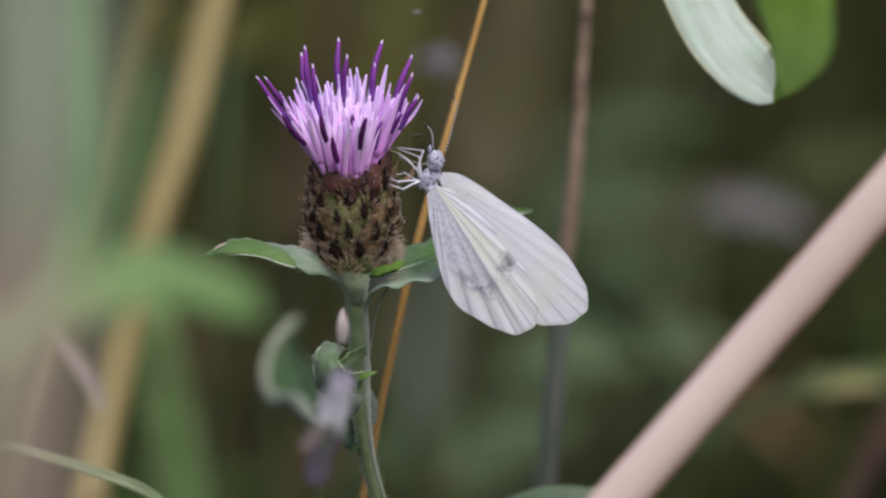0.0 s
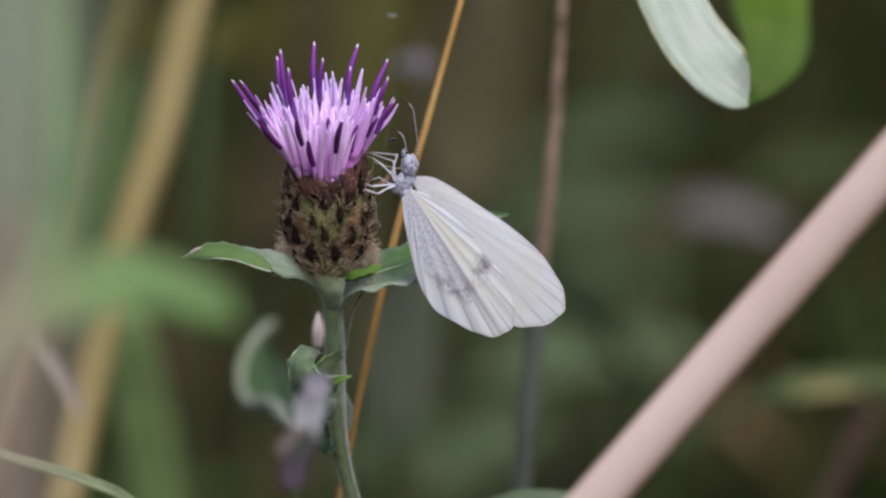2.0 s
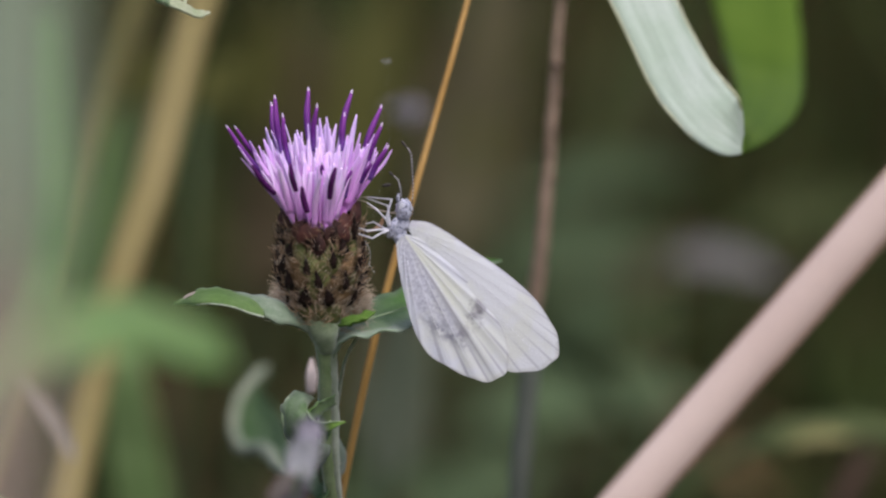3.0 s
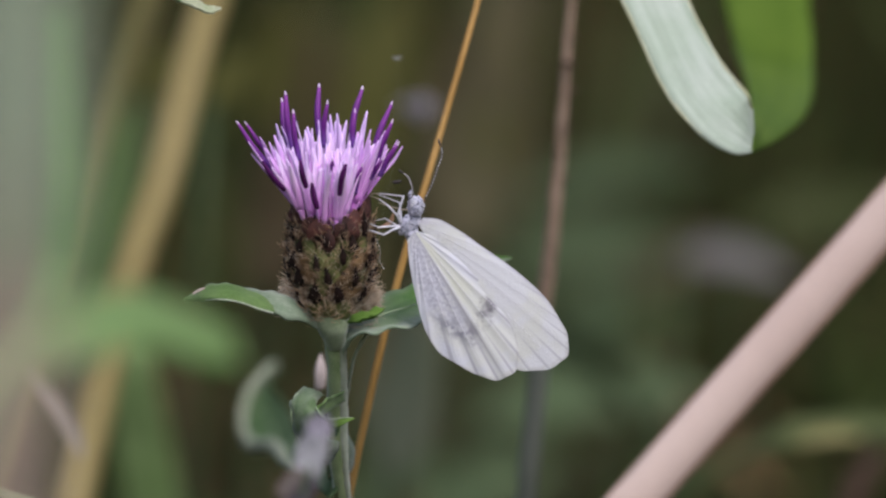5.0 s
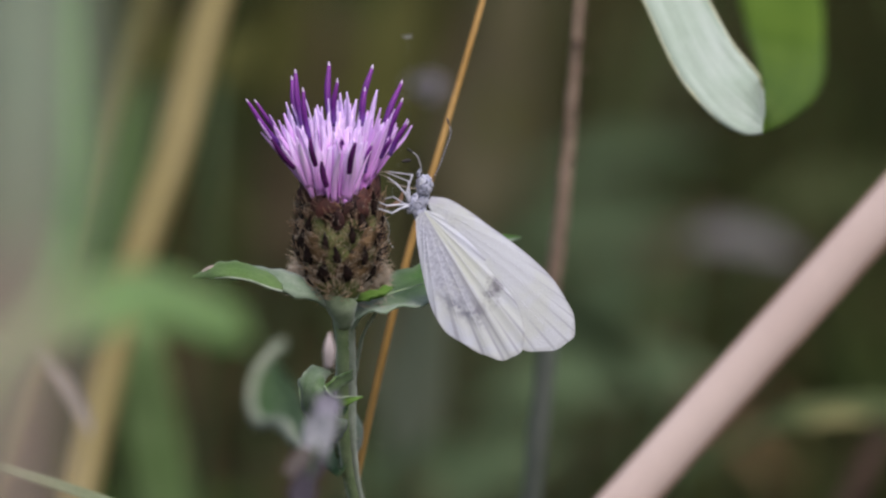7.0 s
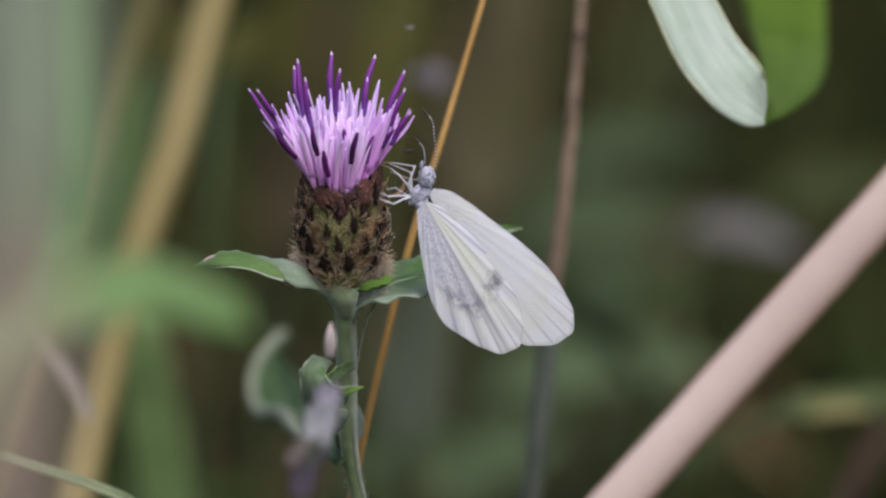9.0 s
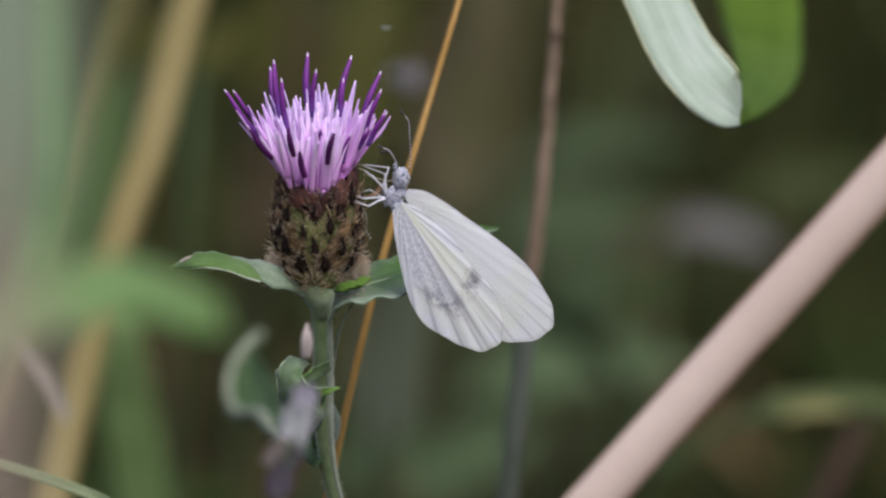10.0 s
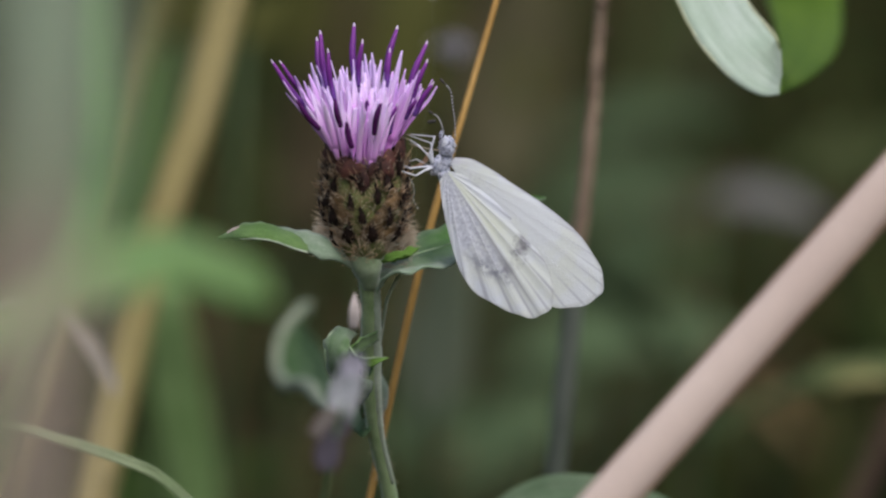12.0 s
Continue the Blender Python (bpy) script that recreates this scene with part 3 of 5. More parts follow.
def build_meadow():
    """Dense grass behind the flower, too thick to count."""
    rng, wide_rng = random.Random(4), random.Random(8)
    verts, faces = [], []
    spots = []
    for _ in range(100000):
        far = 0.42 + 5.2 * wide_rng.random() ** 1.3
        x, w = wide_rng.uniform(-5.0, 5.0), 0.25 + 0.28 * far
        edge = 0.42 + max(0.0, abs(x) - 0.5) * (0.1 + 0.5 * noise.noise(Vector((x * 1.5, 3, 0))))
        if abs(x) > w and far > edge and wide_rng.random() < 0.37 / w * (1 - (x / 5.0) ** 2) * max(0.0, 1 - (far / 6.2) ** 4):
            spots.append((x, far))
    for count in range(24000 + len(spots)):
        if count >= 24000:
            x, y = spots[count - 24000]
            far, rng = y, wide_rng
        elif count < 9000:
            far = 0.42 + 4.6 * rng.random() ** 1.3
            x, y = rng.uniform(-1, 1) * (0.25 + 0.28 * far), far
        else:
            r, a = 5.5 * math.sqrt(rng.random()), rng.uniform(0, 2 * math.pi)
            x, y = r * math.cos(a), r * math.sin(a) - 0.4
            far = math.hypot(x, y)
        tall = rng.uniform(0.22, 0.52) * (0.75 if far < 0.8 else 1.0)
        if y < 0.42 and abs(x) < 0.35 and y > -1.8:
            tall = rng.uniform(0.08, 0.26)
        wide = rng.uniform(0.0018, 0.006) * (1 + 0.3 * far)
        lean, turn = rng.uniform(0.05, 0.75), rng.uniform(0, 2 * math.pi)
        dx, dy = math.cos(turn), math.sin(turn)
        sx, sy = -dy, dx
        k0 = len(verts)
        steps = 6
        for s in range(steps + 1):
            f = s / steps
            out = tall * lean * f * f
            z = tall * (f - 0.35 * lean * f ** 3)
            w = wide * (1 - f ** 2.2) / 2 + 0.0001
            cx, cy = x + dx * out, y + dy * out
            verts += [(cx - sx * w, cy - sy * w, z - 0.012), (cx + sx * w, cy + sy * w, z - 0.012)]
        for s in range(steps):
            a = k0 + 2 * s
            faces.append((a, a + 1, a + 3, a + 2))
    rng = random.Random(15)
    for count in range(4600):
        far = 0.6 + 4.0 * rng.random()
        side = rng.uniform(-1, 1) * (0.2 + 0.22 * far if count < 1500 else 2.5)
        if count >= 1500 and abs(side) < 0.2 + 0.22 * far:
            continue
        p = Vector((side, far, rng.uniform(0.02, max(0.06, 0.46 - 0.09 * far))))
        d = Vector((rng.uniform(-1, 1), rng.uniform(-1, 1), rng.uniform(-0.25, 0.25))).normalized()
        nrm = Vector((rng.uniform(-0.5, 0.5), rng.uniform(-0.8, 0.2), 1)).normalized()
        s = d.cross(nrm).normalized()
        length, wide = rng.uniform(0.03, 0.08), rng.uniform(0.008, 0.02)
        k0 = len(verts)
        for f, q in ((0, 0.1), (0.3, 0.9), (0.6, 0.85), (1.0, 0.05)):
            c = p + d * length * f - Vector((0, 0, 0.02 * f * f))
            verts += [tuple(c - s * wide * q / 2), tuple(c + s * wide * q / 2)]
        for i in range(3):
            a = k0 + 2 * i
            faces.append((a, a + 1, a + 3, a + 2))
    me = bpy.data.meshes.new("meadow_grass")
    me.from_pydata(verts, [], faces)
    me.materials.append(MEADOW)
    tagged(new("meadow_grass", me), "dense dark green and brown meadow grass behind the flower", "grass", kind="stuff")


build_ground()
build_meadow()

# ---- the knapweed ----
HEAD_X, HEAD_FOOT = -9.7, -2.4  # axis of the flower head and the foot of its cup, millimetres
CUP = ((0.0, 1.5), (0.8, 2.3), (2.0, 3.1), (4.0, 3.8), (6.5, 3.98), (8.6, 3.78), (10.0, 3.6), (11.4, 3.4))


def cup_radius(h):
    h = max(h, 0.0)
    for (a, ra), (b, rb) in zip(CUP, CUP[1:]):
        if h <= b:
            return ra + (rb - ra) * (h - a) / (b - a)
    return CUP[-1][1]


def head_pose(angle, radius, height, out_lean, spin=0.0):
    """The pose of a piece of the flower head: z along the piece, leaning outwards by out_lean from upright, y facing out."""
    o = RIGHT * math.cos(angle) + AWAY * math.sin(angle)
    z = (ABOVE * math.cos(out_lean) + o * math.sin(out_lean)).normalized()
    y = (o * math.cos(out_lean) - ABOVE * math.sin(out_lean)).normalized()
    x = y.cross(z)
    m = Matrix((x, y, z)).transposed().to_4x4()
    p = at(HEAD_X, 0, HEAD_FOOT + height) + o * radius * 0.001
    return Matrix.Translation(p) @ m @ Matrix.Rotation(spin, 4, "Z")


def scale_mesh(name, mat, length, width, dome, thick, point):
    """A small domed scale; z along it, y outwards, millimetres."""
    bm = bmesh.new()
    rows, cols = 7, 5
    for shift in (0.0, -thick):
        grid = []
        for i in range(rows):
            f = i / (rows - 1)
            w = width / 2 * max(0.06, (1 - abs(2 * f ** point - 1) ** 2.4))
            grid.append([bm.verts.new(Vector((w * (2 * k / (cols - 1) - 1), shift + dome * math.sin(math.pi * f) * (1 - 0.7 * (2 * k / (cols - 1) - 1) ** 2), length * f)) * 0.001) for k in range(cols)])
        for i in range(rows - 1):
            for k in range(cols - 1):
                bm.faces.new((grid[i][k], grid[i][k + 1], grid[i + 1][k + 1], grid[i + 1][k]))
    return smooth_mesh(name, bm, mat)


def ragged_tip(rng, width, length):
    """The black end of a bract: widest low down, torn into teeth on both sides; z along it, y outwards."""
    bm = bmesh.new()
    rows = 8
    for shift in (0.0, -0.16):
        grid = []
        for i in range(rows):
            f = i / (rows - 1)
            w = width / 2 * (0.45 + 0.55 * min(1.0, f * 4)) * (1 - max(0.0, f - 0.25) / 0.8) + 0.03
            l, r = (w * (1 + rng.uniform(-0.45, 0.35)) for _ in range(2))
            lift = shift + 0.34 * math.sin(math.pi * min(1.0, f + 0.1))
            grid.append([bm.verts.new(Vector(q) * 0.001) for q in ((-l, lift - 0.15, length * f), (0, lift, length * f + 0.05), (r, lift - 0.15, length * f))])
        for i in range(rows - 1):
            for k in range(2):
                bm.faces.new((grid[i][k], grid[i][k + 1], grid[i + 1][k + 1], grid[i + 1][k]))
    for k in range(9):
        side, h = (-1 if k % 2 else 1), length * (0.15 + 0.09 * k)
        root = Vector((side * width * 0.36 * (1 - max(0.0, h / length - 0.25)), 0.15, h)) * 0.001
        tip = root + Vector((side * rng.uniform(0.2, 0.6), rng.uniform(-0.1, 0.3), rng.uniform(0.2, 0.6))) * 0.001
        tube(bm, (root, tip), (0.00006, 0.00002), 3, 3)
    return smooth_mesh("bract_tip", bm, BLACK)


def fringe_mesh(rng):
    """Fine bent teeth round the tip of a scale, tangled like bristles."""
    bm = bmesh.new()
    for k in range(20):
        s = k / 19 * 2 - 1
        a = s * 2.1
        root = Vector((rng.uniform(0.55, 0.85) * math.sin(a), 0.3, 1.25 + 1.1 * math.cos(a))) * 0.001
        way = Vector((math.sin(a) + rng.uniform(-0.5, 0.5), rng.uniform(-0.1, 0.8), rng.uniform(0.1, 0.9) + 0.5 * math.cos(a))).normalized()
        tip = root + way * rng.uniform(0.5, 1.7) * 0.001
        mid = root.lerp(tip, 0.55) + Vector((rng.uniform(-0.00018, 0.00018), 0.00014, rng.uniform(-0.0001, 0.0001)))
        tube(bm, (root, mid, tip), (0.00004, 0.000032, 0.000012), 5, 3)
    return smooth_mesh("fringe", bm, FRINGE)


def floret_mesh(rng, length, mat):
    """A slender trumpet that splits into five narrow straps, some of them twisted; z along it."""
    bm = bmesh.new()
    neck = length * 0.15
    tube(bm, ((0, 0, 0), (0, 0, neck * 0.7), (0, 0, neck)), (0.00034, 0.00044, 0.0005), 6, 6)
    for k in range(5):
        a = 2 * math.pi * k / 5 + rng.uniform(-0.35, 0.35)
        o = Vector((math.cos(a), math.sin(a), 0))
        across = Vector((-o.y, o.x, 0))
        spread, tall = rng.uniform(0.02, 0.2), (length - neck) * rng.uniform(0.68, 1.06)
        up = Vector((0, 0, 1))
        drift = across * tall * rng.uniform(-0.11, 0.11)
        pts = (up * neck * 0.9 + o * 0.00034, up * (neck + tall * 0.4) + o * (0.0004 + spread * tall * 0.3), up * (neck + tall * 0.75) + o * (0.0004 + spread * tall * 0.65) + drift * 0.5, up * (neck + tall) + o * (0.0004 + spread * tall * rng.uniform(0.5, 1.1)) + drift)
        face = (-o + across * rng.uniform(-0.7, 0.7)).normalized()
        w = rng.uniform(0.8, 1.15)
        blade(bm, pts, [q * w for q in (0.00066, 0.00072, 0.00074, 0.00066, 0.0005, 0.00014)], face, 12, 2, 0.00008, 0.16)
    return smooth_mesh("floret", bm, mat)


def anther(plant, root, tip, wide, dusted):
    bm = bmesh.new()
    a, b = at(*root), at(*tip)
    bend = (b - a).cross(AWAY).normalized() * (b - a).length * 0.04
    tube(bm, (a, a.lerp(b, 0.5) + bend, b), (wide * 1.0, wide * 1.25, wide * 1.2, wide * 0.6), 10, 7, 0.08)
    ob = part("anther_tube", bm, PURPLE if dusted else PURPLE_DARK, plant, "dark purple anther tube")
    if not dusted:
        return
    bm = bmesh.new()
    way = (b - a).normalized()
    tube(bm, (b - way * 0.0003, b + way * 0.0001, b + way * 0.00045), (wide * 0.45, wide * 0.48, wide * 0.15), 5, 6)
    part("pollen_tip", bm, POLLEN, ob, "pale pollen-dusted tip")


STEM_LINE = ((-9.66, 0, -1.74), (-9.25, 1.5, -4.75), (-9.03, 3.5, -7.77), (-9.00, 7, -12.02), (-8.85, 10, -16.91), (-8.27, 14, -21.84), (-7.09, 18, -26.81))


def build_knapweed():
    rng = random.Random(11)
    foot = ground_under(-5.04, 0)
    plant = thing("knapweed_plant", foot, "knapweed in flower, pink florets over a brown scaly head", "wildflower")
    # stem, ribbed and woolly
    bm = bmesh.new()
    tube(bm, [*(at(*q) for q in STEM_LINE), foot + Vector((0.006, 0.02, 0.2)), foot], (0.00165, 0.0012, 0.00105, 0.00108, 0.001, 0.0009, 0.0009, 0.0015, 0.0018), 64, 12, 0.12, 0.1)
    stem = part("stem", bm, STEM, plant, "ribbed grey-green woolly stem")
    for offset, thick in ((0.68, 0.00055),):
        bm = bmesh.new()
        front = -math.sqrt(max(0.0, 1.0 - offset * offset)) * 0.9
        tube(bm, [at(x + offset * q, y + front * q, z) for (x, y, z), q in zip(STEM_LINE, (1.5, 1.15, 1.0, 1.02, 0.98, 0.9, 0.9))], (thick, thick * 0.8, thick, thick * 0.7, thick * 0.35), 50, 8, 0, 0.25)
        part("stem_rib", bm, RIB, stem, "pale woolly rib along the stem")
    bm = bmesh.new()
    spine = glide([at(*q) for q in STEM_LINE], 200)
    for _ in range(700):
        k = rng.randrange(199)
        a = rng.uniform(0, 2 * math.pi)
        o = RIGHT * math.cos(a) + AWAY * math.sin(a)
        root = spine[k].lerp(spine[k + 1], rng.random()) + o * (0.0013 if k < 30 else 0.00105)
        d = (o + ABOVE * rng.uniform(-0.8, 0.6)).normalized() * rng.uniform(0.00015, 0.00045)
        tube(bm, (root, root + d), (0.000016, 0.000008), 2, 3)
    tagged(part("stem_hairs", bm, WOOL, plant, "fine pale hairs on the stem"), kind="stuff")
    # cup
    bm = bmesh.new()
    tube(bm, [at(HEAD_X, 0, HEAD_FOOT + h) for h, _ in CUP], [(r - 0.45) * 0.001 for _, r in CUP], 24, 20)
    cup = part("flower_cup", bm, SCALE, plant, "egg-shaped cup of brown scales")
    scales = [scale_mesh("bract", q, 3.4, w, 0.6, 0.25, 0.8) for q, w in ((SCALE, 2.7), (SCALE_GREEN, 2.5), (SCALE_GREEN, 2.3), (SCALE, 2.5))]
    tips = [ragged_tip(rng, w, q) for w, q in ((1.3, 2.3), (1.5, 2.0), (1.1, 2.4), (1.4, 1.8), (0.95, 2.1), (1.45, 2.3))]
    fringes = [fringe_mesh(rng) for _ in range(8)]
    for i in range(6):
        h = -0.5 + i * 1.6
        count = 10
        for k in range(count):
            a = 2 * math.pi * (k + 0.5 * (i % 2)) / count + rng.uniform(-0.09, 0.09) + 0.25
            hh = h + rng.uniform(-0.3, 0.3)
            slope = math.atan2(cup_radius(hh + 2.5) - cup_radius(hh), 2.5)
            lift = rng.uniform(0.0, 0.12)
            b = piece("bract", rng.choice(scales), plant, head_pose(a, cup_radius(hh) - 0.5, hh, slope + lift, rng.uniform(-0.15, 0.15)))
            up = Matrix.Translation((0, 0.00115, rng.uniform(0.0007, 0.0012))) @ Matrix.Rotation(rng.uniform(-0.3, 0.3), 4, "Y") @ Matrix.Diagonal((rng.uniform(0.75, 1.0), 1, rng.uniform(0.9, 1.25), 1))
            for name, mesh, mv in (("bract_tip", rng.choice(tips), up), ("fringe", rng.choice(fringes), Matrix.Translation((0, rng.uniform(0.0004, 0.0009), rng.uniform(0.0002, 0.0006))) @ Matrix.Rotation(rng.uniform(-0.35, 0.35), 4, "Y"))):
                if name == "bract_tip" and i == 0:
                    continue
                q = new(name, mesh)
                q.parent, q.matrix_basis = b, mv
    # dark torn bracts round the rim
    rims = [scale_mesh("rim_bract", RUSSET, q, w, 0.3, 0.15, 0.7) for w, q in ((2.2, 2.3), (2.8, 2.5), (1.7, 2.7))]
    for k in range(24):
        a = 2 * math.pi * k / 24 + rng.uniform(-0.12, 0.12)
        front = max(0.0, -math.sin(a))
        piece("rim_bract", rng.choice(rims), plant, head_pose(a, 3.95 + 0.3 * front, 10.6 - 3.3 * front ** 3 + rng.uniform(-0.5, 0.5), rng.uniform(-0.2, 0.3), rng.uniform(-0.4, 0.4)))
    bm = bmesh.new()
    ribbon(bm, mm((-5.05, 1, 7.15), (-4.08, 1, 7.51), (-3.49, 1.5, 8.11), (-3.13, 2, 8.84)), mm((-4.92, 1, 6.97), (-3.90, 0.5, 7.20), (-3.18, 1, 7.81), (-3.01, 2, 8.78)), 14, 4, 0.0001, 0.25, 0.0002, 8.0)
    part("torn_bract", bm, TORN, plant, "torn tan bract curling off the head")
    bm = bmesh.new()
    tube(bm, mm((-5.03, -2, 6.17), (-4.61, -2.5, 5.33), (-4.43, -2.5, 4.49), (-4.55, -2.5, 3.77), (-4.13, -2.5, 2.93)), (0.00001, 0.000014, 0.00001, 0.000014, 0.00001), 30, 5)
    ball(bm, at(*(-4.07, -2.5, 2.87)), (0.00006, 0.00006, 0.00008), ABOVE, 8, 6)
    part("silk_thread", bm, SILK, plant, "fine silk thread with a tiny bead")
    # woolly swelling under the head
    bm = bmesh.new()
    tube(bm, [at(HEAD_X, 0, HEAD_FOOT + 1.6), at(HEAD_X + 0.1, 0, HEAD_FOOT + 0.4), at(HEAD_X + 0.25, 0, HEAD_FOOT - 0.6), at(HEAD_X + 0.4, 0.5, HEAD_FOOT - 1.6), at(HEAD_X + 0.6, 1.5, HEAD_FOOT - 3.2)], (0.0019, 0.0021, 0.0018, 0.00145, 0.0008), 20, 20, 0.03, 0.1)
    part("stem_collar", bm, COLLAR, plant, "pale woolly swelling under the head")
    bm = bmesh.new()
    for _ in range(1300):
        a, h = rng.uniform(0, 2 * math.pi), rng.uniform(0.0, 10.5) if rng.random() < 0.6 else rng.uniform(0.0, 2.5)
        r = (cup_radius(h) + 0.25 if h > 0 else 2.6 + 0.4 * h) * 0.001
        o = RIGHT * math.cos(a) + AWAY * math.sin(a)
        c = at(HEAD_X, 0, HEAD_FOOT + h) + o * r
        d = (o + ABOVE * rng.uniform(-0.5, 0.9) + (RIGHT * rng.uniform(-1, 1)) * 0.6).normalized() * rng.uniform(0.0005, 0.0014)
        tube(bm, (c, c + d * 0.6, c + d + ABOVE * rng.uniform(-0.0003, 0.0004)), (0.00003, 0.000022, 0.000012), 4, 3)
    for side, lo, count in ((-1, 2.2, 260), (1, 1.8, 380)):
        for _ in range(count):
            h = rng.gauss(lo, 1.0)
            c = at(HEAD_X + side * rng.uniform(3.4, 4.9), rng.uniform(-1.5, 1.5), HEAD_FOOT + h)
            d = (RIGHT * side + ABOVE * rng.uniform(-0.9, 0.9) + AWAY * rng.uniform(-0.7, 0.7)).normalized() * rng.uniform(0.0006, 0.0014)
            tube(bm, (c, c + d * 0.5 + ABOVE * rng.uniform(-0.0002, 0.0002), c + d), (0.000034, 0.000028, 0.000014), 4, 3)
    tagged(part("wool", bm, WOOL, plant, "loose pale hairs on the head"), kind="stuff")
    # florets, leaning out the more the nearer they stand to the rim
    florets, inner = ([floret_mesh(rng, q, mat) for q in (0.0082, 0.0088, 0.0094, 0.0099, 0.0106, 0.0091, 0.0097, 0.0085)] for mat in (PINK, PINK_PALE))
    golden = 2.39996
    total = 80
    for k in range(total):
        f = math.sqrt((k + 0.5) / total)
        angle = k * golden
        front, back = max(0.0, -math.sin(angle)), max(0.0, math.sin(angle))
        lean = radians(1 + (36 - 3 * math.cos(angle) - 12 * front - 14 * back) * f ** 1.8) + rng.uniform(-0.08, 0.08)
        size = rng.uniform(0.94, 1.06) if f < 0.7 else rng.uniform(0.66, 0.86) + 0.12 * front
        deep = 10.6 + 1.6 * f ** 4 - 3.5 * front ** 3 * f ** 3
        piece("floret", (inner if f < 0.66 or front > 0.75 and rng.random() < 0.6 else florets)[rng.randrange(8)], plant, Matrix.Translation(RIGHT * -0.0005) @ head_pose(angle, (3.5 + 0.55 * front) * f, deep, lean, rng.uniform(0, 6)) @ Matrix.Scale(size, 4))
    for root, tip, wide in (
        ((-15.72, 0, 13.14), (-19.6, -1, 18.04), 0.00024), ((-15.45, 2, 13.89), (-18.74, 1, 18.02), 0.00022), ((-13.65, -2, 15.03), (-14.61, -2, 21.14), 0.0003), ((-14.2, 3, 15.4), (-15.06, 4, 20.54), 0.00029),
        ((-13.0, -4, 14.0), (-13.73, -5, 19.16), 0.00027), ((-10.94, 2, 16.2), (-11.13, 3, 22.09), 0.0003), ((-10.54, -2, 15.6), (-10.17, -3, 20.22), 0.00027), ((-7.76, 3, 16.4), (-6.57, 4, 21.87), 0.00029),
        ((-7.43, -2, 15.6), (-7.25, -2, 19.34), 0.00028), ((-5.53, 2, 13.89), (-3.43, 3, 20.28), 0.00029), ((-5.15, -2, 12.93), (-3.35, -3, 18.25), 0.00027), ((-4.55, -3, 12.6), (-2.73, -4, 15.9), 0.00027),
        ((-14.56, -5.5, 11.04), (-16.90, -8, 13.99), 0.00026), ((-12.27, -7.2, 11.32), (-12.91, -8.6, 14.16), 0.00027), ((-11.09, -6.6, 9.12), (-11.67, -7.9, 11.73), 0.00028), ((-8.76, -7.2, 10.54), (-8.09, -9, 13.74), 0.00027),
        ((-7.17, -3.6, 10.70), (-6.45, -5, 13.55), 0.00024), ((-9.33, -3.4, 12.86), (-9.55, -5.2, 14.15), 0.00022), ((-5.51, -2.4, 12.27), (-4.31, -3.4, 14.29), 0.00022)):
        anther(plant, root, tip, wide, root[1] > -4.2)
    # leaves under the head and down the stem
    bm = bmesh.new()
    ribbon(bm, mm((-10.32, 0, -1.99), (-11.52, 0, -1.38), (-13.13, -1, -0.67), (-15.08, -2, 0.06), (-16.82, -2, 0.36), (-18.80, -2, 0.60), (-20.12, -2, 0.78)), mm((-10.32, 0, -4.02), (-11.27, -1, -3.48), (-12.68, -3, -2.81), (-14.51, -5, -2.50), (-15.76, -5, -1.85), (-17.71, -3, -0.30), (-20.00, -2, 0.67)), 30, 6, 0.00025, 0.08, 0.00025, 1.0)
    arch = part("leaf", bm, FELT, plant, "narrow arching leaf, pale felted below and green above")
    bm = bmesh.new()
    ribbon(bm, mm((-15.71, -5, -1.25), (-16.79, -4, -0.18), (-18.78, -3, 0.54), (-20.97, -4, 1.07), (-22.94, -4, 0.54), (-24.41, -3, -0.30), (-25.12, -3, -0.60)), mm((-15.63, -6, -1.98), (-17.16, -7, -1.55), (-18.83, -7, -0.95), (-20.79, -7, -0.60), (-22.78, -6, -0.67), (-24.26, -4, -0.60), (-25.12, -3, -0.70)), 28, 6, 0.00025, 0.1, 0.0005, 1.0)
    part("green_part", bm, LEAF_BLADE, arch, "green upper face of the leaf")
    bm = bmesh.new()
    tube(bm, mm((-15.69, -6.2, -1.98), (-17.16, -7.2, -1.55), (-18.82, -7.2, -0.95), (-20.79, -7.2, -0.60), (-22.77, -6.2, -0.67)), (0.00014, 0.0001, 0.00009, 0.00008, 0.00003), 24, 6, 0, 0.3)
    part("felt_edge", bm, RIB, arch, "pale felted leaf edge")
    bm = bmesh.new()
    ribbon(bm, mm((-24.25, -4.5, 0.06), (-23.65, -4.5, 0.48), (-22.93, -4.5, 0.72)), mm((-24.13, -4.5, -0.12), (-23.53, -4.5, 0.24), (-22.87, -4.5, 0.48)), 10, 3, 0.0002, 0.2)
    part("dry_edge", bm, WITHERED, arch, "small withered patch at the tip")
    bm = bmesh.new()
    ribbon(bm, mm((-9.16, 4, -2.71), (-7.37, 6, -1.63), (-5.68, 7, -0.91), (-3.75, 9, 0.18), (-1.76, 11, 0.91), (0.97, 14, 1.76), (5.25, 19, 3.43), (7.60, 21, 4.48), (9.74, 21, 4.28)), mm((-8.28, 0, -6.42), (-7.84, -2, -5.08), (-6.10, -4, -3.94), (-3.36, -3, -3.65), (-0.72, 1, -3.19), (1.69, 7, -1.75), (5.86, 16, 1.58), (8.02, 21, 3.50), (9.74, 21, 4.10)), 36, 8, 0.00025, 0.08, 0.0009, 2.0)
    wide = part("leaf", bm, FELT_LEAF, plant, "broad leaf behind the wing, green with a pale felted edge")
    bm = bmesh.new()
